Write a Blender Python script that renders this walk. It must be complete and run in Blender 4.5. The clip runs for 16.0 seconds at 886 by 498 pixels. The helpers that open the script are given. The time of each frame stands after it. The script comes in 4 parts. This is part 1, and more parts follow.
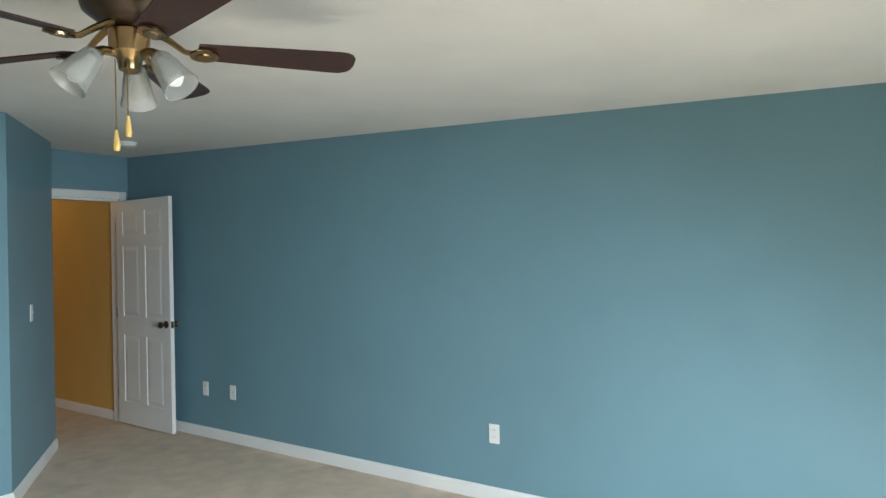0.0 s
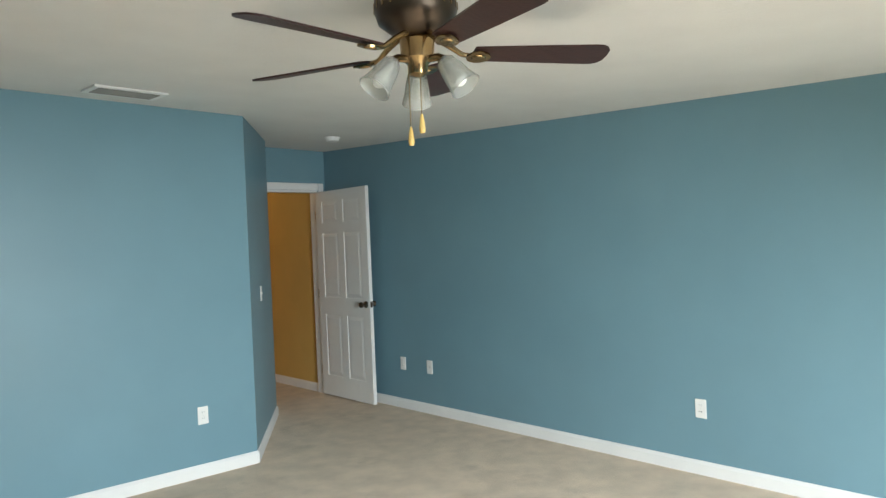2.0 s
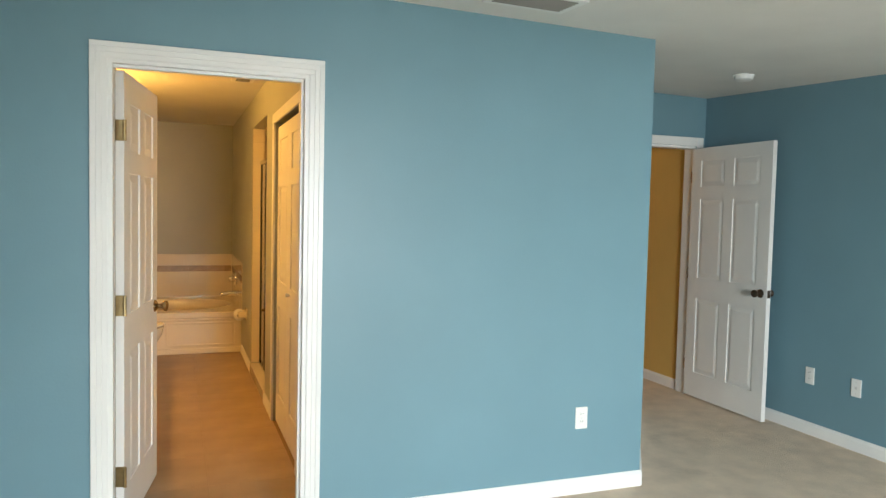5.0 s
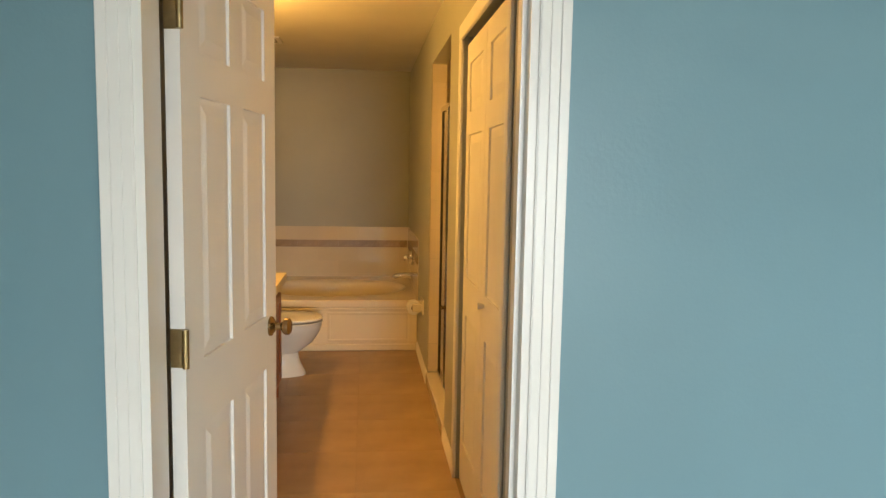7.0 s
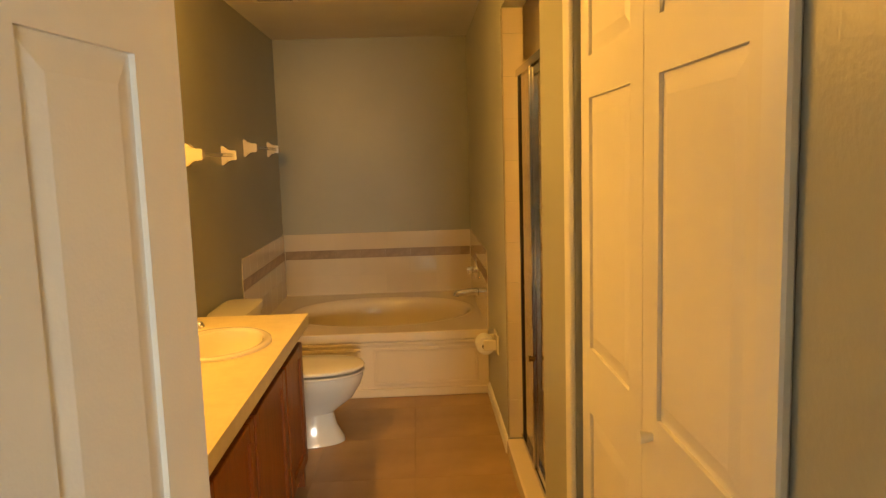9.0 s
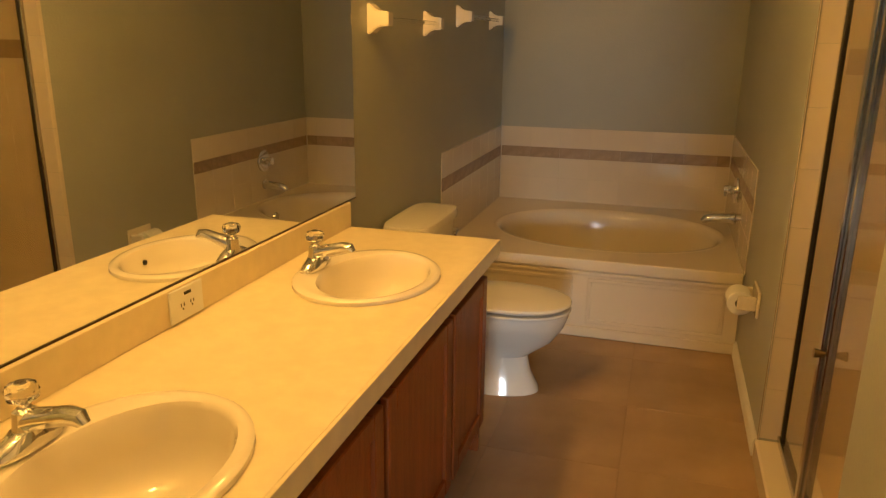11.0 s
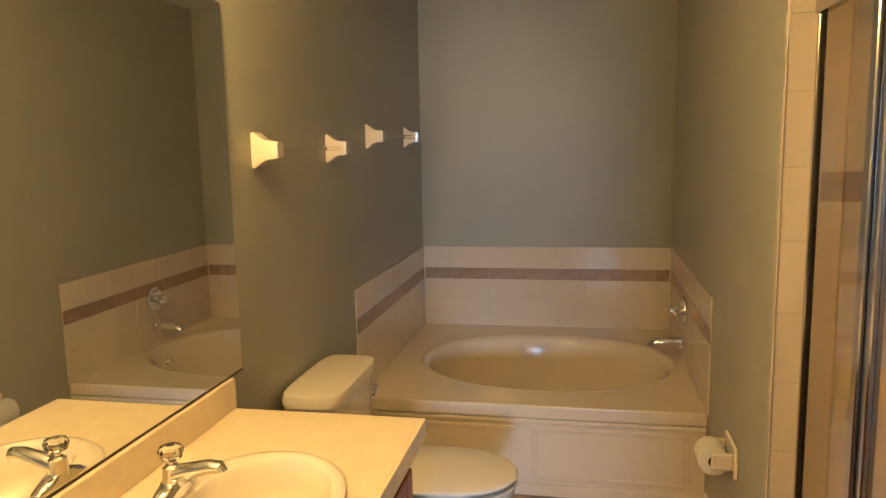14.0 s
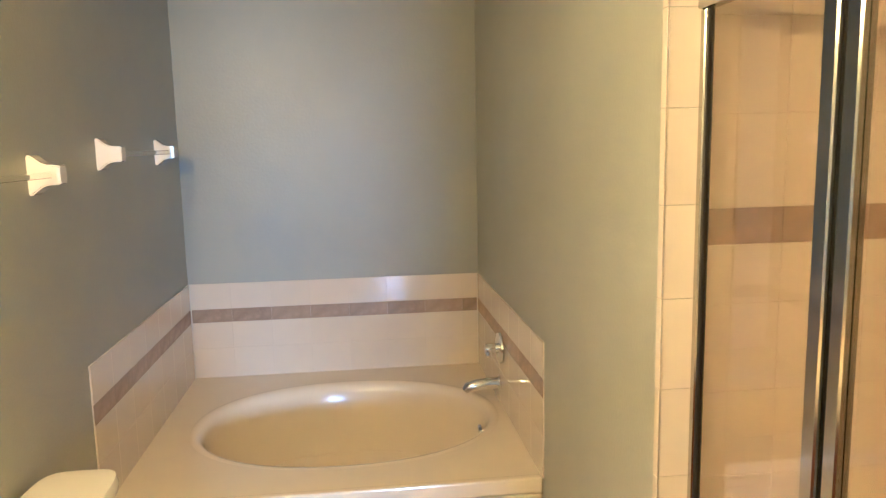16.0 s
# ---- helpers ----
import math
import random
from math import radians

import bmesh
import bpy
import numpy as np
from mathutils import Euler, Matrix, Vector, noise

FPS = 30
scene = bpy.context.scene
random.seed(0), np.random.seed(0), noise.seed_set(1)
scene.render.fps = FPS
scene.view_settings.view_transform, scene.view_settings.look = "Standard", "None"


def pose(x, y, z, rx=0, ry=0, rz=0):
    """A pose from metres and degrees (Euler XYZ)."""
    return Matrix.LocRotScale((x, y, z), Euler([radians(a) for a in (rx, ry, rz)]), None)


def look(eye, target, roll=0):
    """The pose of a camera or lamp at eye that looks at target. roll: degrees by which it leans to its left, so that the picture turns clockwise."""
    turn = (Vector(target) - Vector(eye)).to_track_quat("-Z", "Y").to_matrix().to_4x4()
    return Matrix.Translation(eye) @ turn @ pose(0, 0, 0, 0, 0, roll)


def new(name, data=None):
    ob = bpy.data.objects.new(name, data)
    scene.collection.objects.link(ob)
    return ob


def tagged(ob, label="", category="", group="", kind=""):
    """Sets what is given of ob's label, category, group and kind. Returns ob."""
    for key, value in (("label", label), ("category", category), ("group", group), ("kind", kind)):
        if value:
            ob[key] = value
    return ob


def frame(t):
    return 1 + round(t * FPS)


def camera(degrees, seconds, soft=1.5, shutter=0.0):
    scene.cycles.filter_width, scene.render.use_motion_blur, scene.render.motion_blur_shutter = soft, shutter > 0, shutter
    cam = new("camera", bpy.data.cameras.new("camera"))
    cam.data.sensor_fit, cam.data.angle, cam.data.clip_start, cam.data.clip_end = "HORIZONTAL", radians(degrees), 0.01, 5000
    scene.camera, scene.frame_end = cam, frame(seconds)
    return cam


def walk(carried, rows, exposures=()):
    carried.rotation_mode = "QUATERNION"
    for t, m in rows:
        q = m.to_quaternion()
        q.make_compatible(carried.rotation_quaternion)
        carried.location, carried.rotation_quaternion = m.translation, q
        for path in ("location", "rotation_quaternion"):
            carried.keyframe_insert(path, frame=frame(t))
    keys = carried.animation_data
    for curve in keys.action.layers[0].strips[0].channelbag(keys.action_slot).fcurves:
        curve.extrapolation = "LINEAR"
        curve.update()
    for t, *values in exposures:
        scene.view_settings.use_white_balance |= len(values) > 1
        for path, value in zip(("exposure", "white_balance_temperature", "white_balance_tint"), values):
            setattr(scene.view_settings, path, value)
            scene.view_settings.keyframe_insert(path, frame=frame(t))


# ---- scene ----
cam = camera(63.0, 16.0, soft=1.4, shutter=0.0)
PATH = [
    (0, (1.306, -4.772, 1.494), (2.908, -3.574, 1.505), -1.2),
    (0.5, (1.158, -4.798, 1.474), (2.673, -3.493, 1.447), -0.7),
    (1, (1.078, -4.791, 1.498), (2.515, -3.399, 1.496), -0.2),
    (1.5, (0.967, -4.708, 1.502), (2.368, -3.28, 1.503), -1.6),
    (2, (0.873, -4.618, 1.485), (2.219, -3.138, 1.464), -2.4),
    (2.5, (0.859, -4.515, 1.483), (2.108, -2.954, 1.441), -0.2),
    (3, (0.87, -4.345, 1.483), (1.98, -2.681, 1.472), -0.7),
    (3.5, (0.866, -4.139, 1.528), (1.843, -2.394, 1.488), 0.1),
    (4, (0.848, -3.898, 1.516), (1.74, -2.109, 1.447), 0.3),
    (4.5, (0.825, -3.604, 1.506), (1.641, -1.78, 1.437), -0.2),
    (5, (0.861, -3.264, 1.478), (1.556, -1.392, 1.372), 1.3),
    (5.2, (0.877, -3.091, 1.486), (1.531, -1.203, 1.387), 1.4),
    (7.3, (1.070, -1.255, 1.440), (1.256, 0.724, 1.222), 0.6),
    (7.5, (1.072, -1.080, 1.450), (1.246, 0.899, 1.230), 0.2),
    (7.7, (1.075, -0.925, 1.465), (1.227, 1.055, 1.240), -0.3),
    (8, (1.078, -0.715, 1.476), (1.212, 1.266, 1.234), -0.7),
    (8.2, (1.080, -0.600, 1.476), (1.206, 1.382, 1.236), -0.8),
    (10.3, (1.099, 0.582, 1.469), (0.82, 2.523, 1.073), -0.7),
    (10.5, (1.092, 0.663, 1.465), (0.693, 2.567, 1.004), 1.0),
    (11, (1.081, 0.752, 1.444), (0.522, 2.592, 0.896), 0.6),
    (11.5, (1.078, 0.785, 1.434), (0.439, 2.588, 0.849), 0.1),
    (12, (1.075, 0.797, 1.459), (0.396, 2.611, 0.964), 0.2),
    (12.5, (1.078, 0.827, 1.51), (0.443, 2.686, 1.133), 0.2),
    (13, (1.036, 0.956, 1.529), (0.519, 2.866, 1.237), -0.3),
    (13.5, (1.002, 1.076, 1.533), (0.549, 3.002, 1.242), -1.2),
    (14, (0.993, 1.264, 1.533), (0.609, 3.206, 1.247), -1.2),
    (14.5, (1.006, 1.495, 1.566), (0.7, 3.456, 1.318), -0.5),
    (15, (0.98, 1.682, 1.58), (0.817, 3.663, 1.358), -0.1),
    (15.5, (0.913, 1.84, 1.589), (0.939, 3.825, 1.353), -1.9),
    (16, (0.886, 1.897, 1.589), (1.11, 3.863, 1.301), -1.2),
]
EXPOSURES = [(0, -0.42, 6150, 10), (0.5, -0.25, 6250, 10), (1.2, -0.2, 6400, 10), (2.2, -0.2, 6450, 10), (3.2, 0.12, 6500, 10), (5.2, 0.15, 6600, 10), (7.4, 0.0, 6900, 10), (8.2, 0.0, 8300, 10), (10.3, -0.25, 6700, 10), (12, -0.25, 5600, 10), (13, -0.1, 5150, 10), (14.5, 0.28, 4450, 10), (15.5, 0.45, 4050, 10), (16, 1.2, 3900, 9)]
walk(cam, [(t, look(e, g, r)) for t, e, g, r in PATH], EXPOSURES)

# ---- world and lights ----
world = bpy.data.worlds.new("sky")
scene.world = world
world.use_nodes = True
wn = world.node_tree
sky = wn.nodes.new("ShaderNodeTexSky")
sky.sky_type, sky.sun_disc = "NISHITA", False
sky.sun_elevation, sky.sun_rotation = radians(50), radians(120)
wn.nodes["Background"].inputs[1].default_value = 0.12
wn.links.new(sky.outputs[0], wn.nodes["Background"].inputs[0])


def lamp(name, kind, m, energy, colour, size=0.1, size_y=None):
    d = bpy.data.lights.new(name, kind)
    d.energy, d.color = energy, colour
    if kind == "AREA":
        d.size = size
        if size_y:
            d.shape, d.size_y = "RECTANGLE", size_y
    elif kind == "SUN":
        d.angle = size
    else:
        d.shadow_soft_size = size
    o = new(name, d)
    o.matrix_world = m
    return o


sun = lamp("sun", "SUN", look((0, 0, 8), (-4, 2.3, 2.5)), 2.0, (1.0, 0.95, 0.88), radians(0.5))
# daylight in the bedroom window, behind the camera
lamp("window_daylight", "AREA", look((2.1, -6.12, 1.35), (2.75, -3.0, -1.25)), 250, (0.88, 0.96, 1.0), 1.6, 1.2).data.spread = radians(118)
WARM = (1.0, 0.495, 0.10)
for ly in (1.7, 2.05, 2.4, 2.75):
    lamp("vanity_bulb", "POINT", pose(0.13, ly, 2.08), 17, WARM, 0.05)
lamp("hall_lamp", "POINT", pose(4.2, 3.6, 2.2), 9, (1.0, 0.62, 0.16), 0.08)

# ---- materials ----


def mat(name, col, rough=0.6, metal=0.0, bump=0.0, bscale=60.0, var=0.06, vscale=3.0, spec=0.5, coat=0.0, trans=0.0, ior=1.45, rnd=0.0):
    m = bpy.data.materials.new(name)
    m.use_nodes = True
    nt = m.node_tree
    b = nt.nodes["Principled BSDF"]
    b.inputs["Roughness"].default_value = rough
    b.inputs["Metallic"].default_value = metal
    b.inputs["Specular IOR Level"].default_value = spec
    b.inputs["Coat Weight"].default_value = coat
    b.inputs["Transmission Weight"].default_value = trans
    b.inputs["IOR"].default_value = ior
    b.inputs["Base Color"].default_value = (*col, 1)
    tc = nt.nodes.new("ShaderNodeTexCoord")
    if var:
        n = nt.nodes.new("ShaderNodeTexNoise")
        n.inputs["Scale"].default_value, n.inputs["Detail"].default_value = vscale, 5
        nt.links.new(tc.outputs["Object"], n.inputs["Vector"])
        r = nt.nodes.new("ShaderNodeMapRange")
        r.inputs["From Min"].default_value, r.inputs["From Max"].default_value = 0.3, 0.7
        r.inputs["To Min"].default_value, r.inputs["To Max"].default_value = 1 - var, 1 + var
        nt.links.new(n.outputs["Fac"], r.inputs["Value"])
        x = nt.nodes.new("ShaderNodeVectorMath")
        x.operation = "SCALE"
        x.inputs[0].default_value = col
        last = r.outputs[0]
        if rnd:
            oi = nt.nodes.new("ShaderNodeObjectInfo")
            r2 = nt.nodes.new("ShaderNodeMapRange")
            r2.inputs["To Min"].default_value, r2.inputs["To Max"].default_value = 1 - rnd, 1 + rnd
            nt.links.new(oi.outputs["Random"], r2.inputs["Value"])
            mu = nt.nodes.new("ShaderNodeMath")
            mu.operation = "MULTIPLY"
            nt.links.new(last, mu.inputs[0])
            nt.links.new(r2.outputs[0], mu.inputs[1])
            last = mu.outputs[0]
        nt.links.new(last, x.inputs["Scale"])
        nt.links.new(x.outputs[0], b.inputs["Base Color"])
    if bump:
        n2 = nt.nodes.new("ShaderNodeTexNoise")
        n2.inputs["Scale"].default_value, n2.inputs["Detail"].default_value = bscale, 4
        nt.links.new(tc.outputs["Object"], n2.inputs["Vector"])
        bp = nt.nodes.new("ShaderNodeBump")
        bp.inputs["Strength"].default_value, bp.inputs["Distance"].default_value = bump, 0.01
        nt.links.new(n2.outputs["Fac"], bp.inputs["Height"])
        nt.links.new(bp.outputs[0], b.inputs["Normal"])
    return m


def stained(m, col, spots, scale, lo, hi):
    """Adds irregular stains of a second colour to a material."""
    nt = m.node_tree
    b = nt.nodes["Principled BSDF"]
    src = b.inputs["Base Color"].links[0].from_socket
    tc = nt.nodes.new("ShaderNodeTexCoord")
    n = nt.nodes.new("ShaderNodeTexNoise")
    n.inputs["Scale"].default_value, n.inputs["Detail"].default_value, n.inputs["Roughness"].default_value = scale, 6, 0.6
    nt.links.new(tc.outputs["Object"], n.inputs["Vector"])
    r = nt.nodes.new("ShaderNodeMapRange")
    r.inputs["From Min"].default_value, r.inputs["From Max"].default_value = lo, hi
    r.inputs["To Max"].default_value = spots
    nt.links.new(n.outputs["Fac"], r.inputs["Value"])
    mx = nt.nodes.new("ShaderNodeMix")
    mx.data_type = "RGBA"
    nt.links.new(r.outputs[0], mx.inputs["Factor"])
    nt.links.new(src, mx.inputs["A"])
    mx.inputs["B"].default_value = (*col, 1)
    nt.links.new(mx.outputs["Result"], b.inputs["Base Color"])
    return m


def wood(name, col, dark, axis_scale, rough=0.35):
    m = mat(name, col, rough, bump=0.08, bscale=120, var=0.05)
    nt = m.node_tree
    b = nt.nodes["Principled BSDF"]
    src = b.inputs["Base Color"].links[0].from_socket
    tc = nt.nodes.new("ShaderNodeTexCoord")
    mp = nt.nodes.new("ShaderNodeMapping")
    mp.inputs["Scale"].default_value = axis_scale
    nt.links.new(tc.outputs["Object"], mp.inputs["Vector"])
    n = nt.nodes.new("ShaderNodeTexNoise")
    n.inputs["Scale"].default_value, n.inputs["Detail"].default_value, n.inputs["Distortion"].default_value = 1.0, 8, 1.2
    nt.links.new(mp.outputs[0], n.inputs["Vector"])
    r = nt.nodes.new("ShaderNodeMapRange")
    r.inputs["From Min"].default_value, r.inputs["From Max"].default_value = 0.35, 0.7
    nt.links.new(n.outputs["Fac"], r.inputs["Value"])
    mx = nt.nodes.new("ShaderNodeMix")
    mx.data_type = "RGBA"
    nt.links.new(r.outputs[0], mx.inputs["Factor"])
    nt.links.new(src, mx.inputs["A"])
    mx.inputs["B"].default_value = (*dark, 1)
    nt.links.new(mx.outputs["Result"], b.inputs["Base Color"])
    return m


M_BLUE = mat("blue_wall_paint", (0.165, 0.294, 0.350), 0.40, bump=0.05, bscale=90, var=0.04, vscale=1.5, spec=0.4)
M_GREY = mat("grey_green_wall_paint", (0.37, 0.385, 0.345), 0.36, bump=0.12, bscale=90, var=0.05, vscale=2, spec=0.45)
M_YELLOW = mat("ochre_wall_paint", (0.62, 0.42, 0.13), 0.6, bump=0.10, bscale=90, var=0.04)
M_CEIL = mat("ceiling_paint", (0.74, 0.73, 0.70), 0.85, bump=0.16, bscale=55, var=0.03)
M_TRIM = mat("white_trim_paint", (0.80, 0.80, 0.78), 0.33, bump=0.03, bscale=40, var=0.03)
M_DOOR = mat("white_door_paint", (0.78, 0.77, 0.74), 0.38, bump=0.06, bscale=180, var=0.03)
M_CARPET = stained(mat("beige_carpet", (0.77, 0.64, 0.50), 0.95, bump=0.9, bscale=260, var=0.10, vscale=6, spec=0.1), (0.45, 0.36, 0.27), 0.55, 2.3, 0.60, 0.76)
M_FLOOR = mat("tan_floor_tile", (0.37, 0.26, 0.16), 0.40, bump=0.06, bscale=25, var=0.12, vscale=5, rnd=0.05)
M_GROUT = mat("floor_grout", (0.27, 0.19, 0.12), 0.85, bump=0.2, var=0.1)
M_TILE = mat("cream_glazed_tile", (0.70, 0.63, 0.52), 0.12, bump=0.02, bscale=15, var=0.03, coat=0.4, rnd=0.025)
M_TGROUT = mat("wall_tile_grout", (0.655, 0.605, 0.515), 0.5, var=0.05)
M_BAND = stained(mat("brown_border_tile", (0.34, 0.262, 0.19), 0.25, bump=0.08, bscale=60, var=0.12, vscale=18, rnd=0.10), (0.45, 0.34, 0.25), 0.6, 25, 0.5, 0.7)
M_TUB = mat("cream_acrylic", (0.75, 0.67, 0.53), 0.17, var=0.02, coat=0.25)
M_PORC = mat("white_porcelain", (0.80, 0.77, 0.70), 0.13, var=0.02, coat=0.5)
M_SINK = mat("cream_porcelain", (0.80, 0.74, 0.62), 0.09, var=0.02, coat=0.5)
M_COUNTER = stained(mat("cream_laminate", (0.76, 0.67, 0.46), 0.30, var=0.05, vscale=22, bump=0.02, bscale=150), (0.70, 0.58, 0.38), 0.5, 9, 0.45, 0.7)
M_OAK = wood("brown_oak", (0.30, 0.086, 0.018), (0.20, 0.054, 0.0115), (30, 30, 2.5))
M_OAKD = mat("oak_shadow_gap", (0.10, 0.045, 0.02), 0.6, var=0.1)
M_CHROME = mat("chrome", (0.82, 0.82, 0.82), 0.07, 1.0, var=0.0)
M_FRAME = mat("satin_chrome_frame", (0.50, 0.49, 0.47), 0.14, 1.0, var=0.04, vscale=20)
M_BRASS = mat("antique_brass", (0.31, 0.215, 0.105), 0.25, 1.0, var=0.12, vscale=30)
M_HINGE = mat("tarnished_brass", (0.37, 0.28, 0.14), 0.36, 1.0, var=0.15, vscale=40)
M_BRONZE = mat("dark_bronze", (0.10, 0.075, 0.055), 0.35, 0.9, var=0.1)
M_BLADE = wood("dark_cherry_blade", (0.045, 0.017, 0.013), (0.028, 0.011, 0.009), (3, 40, 40), 0.45)
M_FROST = mat("frosted_glass", (0.82, 0.84, 0.80), 0.25, var=0.0, trans=0.75)
M_GLASS = mat("bronze_tinted_glass", (0.82, 0.78, 0.71), 0.02, var=0.0, trans=1.0)
M_ACRYL = mat("clear_acrylic", (0.95, 0.95, 0.93), 0.04, var=0.0, trans=1.0)
M_BAR = mat("thin_clear_acrylic", (0.97, 0.97, 0.96), 0.05, var=0.0, trans=1.0, ior=1.12)
M_MIRROR = mat("mirror_silver", (0.88, 0.90, 0.88), 0.01, 1.0, var=0.0)
M_PLATE = mat("white_plastic", (0.80, 0.80, 0.77), 0.3, var=0.01)
M_DARK = mat("dark_slot", (0.02, 0.02, 0.02), 0.6, var=0.1)
M_BLACK = mat("black_rubber", (0.015, 0.013, 0.012), 0.5, var=0.1)
M_PAPER = mat("toilet_paper", (0.80, 0.79, 0.76), 0.9, bump=0.3, bscale=80, var=0.03)
M_PULL = mat("pale_wood_pull", (0.62, 0.42, 0.13), 0.4, var=0.08, vscale=30)
M_VENT = mat("vent_enamel", (0.62, 0.62, 0.60), 0.4, var=0.04)
M_SLAT = mat("grey_slat_enamel", (0.26, 0.26, 0.25), 0.45, var=0.06)
M_BULB = mat("white_bulb_glass", (0.85, 0.85, 0.82), 0.2, var=0.0)

# ---- mesh helpers ----


def finish(name, bm, material, smooth=False):
    bmesh.ops.recalc_face_normals(bm, faces=bm.faces)
    me = bpy.data.meshes.new(name)
    bm.to_mesh(me)
    bm.free()
    me.materials.append(material)
    if smooth:
        for p in me.polygons:
            p.use_smooth = True
        me.set_sharp_from_angle(angle=radians(40))
    return me


def part(name, bm, material, parent, label="", smooth=False):
    o = new(name, finish(name, bm, material, smooth))
    o.parent = parent
    if label:
        o["label"] = label
    return o


def thing(name, label, category, at=(0, 0, 0), rz=0, group="", kind=""):
    o = new(name)
    o.matrix_basis = pose(*at, 0, 0, rz)
    return tagged(o, label, category, group, kind)


def solid(name, bm, material, label, category, group="", kind="", smooth=False):
    return tagged(new(name, finish(name, bm, material, smooth)), label, category, group, kind)


def box(bm, x0, x1, y0, y1, z0, z1, bevel=0.0, seg=1):
    r = bmesh.ops.create_cube(bm, size=1, matrix=Matrix.Translation(((x0 + x1) / 2, (y0 + y1) / 2, (z0 + z1) / 2)) @ Matrix.Diagonal((x1 - x0, y1 - y0, z1 - z0, 1)))
    if bevel:
        es = list({e for v in r["verts"] for e in v.link_edges})
        bmesh.ops.bevel(bm, geom=es, offset=bevel, segments=seg, profile=0.5, affect="EDGES")
    return bm


def bx(*a, **k):
    return box(bmesh.new(), *a, **k)


def rings(bm, rows, n=32, p=2.0, cap0=True, cap1=True, half=None):
    """Bridges ovals (cx, cy, z, rx, ry); p above 2 squares them off."""
    loops = []
    for cx, cy, z, rx, ry in rows:
        lp = []
        for i in range(n):
            a = 2 * math.pi * i / n
            c, s = math.cos(a), math.sin(a)
            lp.append(bm.verts.new((cx + rx * math.copysign(abs(c) ** (2 / p), c), cy + ry * math.copysign(abs(s) ** (2 / p), s), z)))
        loops.append(lp)
    for a, b in zip(loops, loops[1:]):
        for i in range(n):
            bm.faces.new((a[i], a[(i + 1) % n], b[(i + 1) % n], b[i]))
    if cap0:
        bm.faces.new(loops[0])
    if cap1:
        bm.faces.new(loops[-1])
    return bm


def rg(*a, **k):
    return rings(bmesh.new(), *a, **k)


def tube(bm, pts, rad, n=12):
    """A swept round bar; rad is one radius or one a point."""
    pts = [Vector(p) for p in pts]
    rad = rad if isinstance(rad, (list, tuple)) else [rad] * len(pts)
    loops = []
    up = None
    for i, p in enumerate(pts):
        d = (pts[min(i + 1, len(pts) - 1)] - pts[max(i - 1, 0)]).normalized()
        if up is None:
            up = Vector((0, 0, 1)) if abs(d.z) < 0.9 else Vector((1, 0, 0))
        u = d.cross(up).normalized()
        v = u.cross(d).normalized()
        up = v
        loops.append([bm.verts.new(p + rad[i] * (u * math.cos(2 * math.pi * k / n) + v * math.sin(2 * math.pi * k / n))) for k in range(n)])
    for a, b in zip(loops, loops[1:]):
        for k in range(n):
            bm.faces.new((a[k], a[(k + 1) % n], b[(k + 1) % n], b[k]))
    bm.faces.new(loops[0])
    bm.faces.new(loops[-1])
    return bm


def tb(*a, **k):
    return tube(bmesh.new(), *a, **k)


def slab_with_ovals(x0, x1, y0, y1, z0, z1, ovals, n=48, p=2.0):
    """A slab with oval holes (cx, cy, rx, ry) through it."""
    bm = bmesh.new()
    c = [bm.verts.new(v) for v in ((x0, y0, z1), (x1, y0, z1), (x1, y1, z1), (x0, y1, z1))]
    es = [bm.edges.new((c[i], c[(i + 1) % 4])) for i in range(4)]
    for cx, cy, rx, ry in ovals:
        lp = []
        for i in range(n):
            a = 2 * math.pi * i / n
            co, si = math.cos(a), math.sin(a)
            lp.append(bm.verts.new((cx + rx * math.copysign(abs(co) ** (2 / p), co), cy + ry * math.copysign(abs(si) ** (2 / p), si), z1)))
        es += [bm.edges.new((lp[i], lp[(i + 1) % n])) for i in range(n)]
    bmesh.ops.triangle_fill(bm, use_beauty=True, use_dissolve=False, edges=es)
    r = bmesh.ops.extrude_face_region(bm, geom=list(bm.faces))
    bmesh.ops.translate(bm, vec=(0, 0, z0 - z1), verts=[g for g in r["geom"] if isinstance(g, bmesh.types.BMVert)])
    return bm


def prism(pts, z0, z1):
    bm = bmesh.new()
    lo = [bm.verts.new((x, y, z0)) for x, y in pts]
    hi = [bm.verts.new((x, y, z1)) for x, y in pts]
    n = len(pts)
    bm.faces.new(lo)
    bm.faces.new(hi)
    for i in range(n):
        bm.faces.new((lo[i], lo[(i + 1) % n], hi[(i + 1) % n], hi[i]))
    return bm


# ---- large structure ----
C = 2.42
WT = 2.56


def ceil_z(x, y):
    """The bedroom ceiling falls gently towards the window."""
    return 2.475 - 0.02 * x + 0.042 * y


OL, OR, OH = 0.602, 1.42, 2.068
DR = 4.95
HW = 1.61


def structure(name, bm, material, label, category):
    return solid(name, bm, material, label, category, kind="structure")


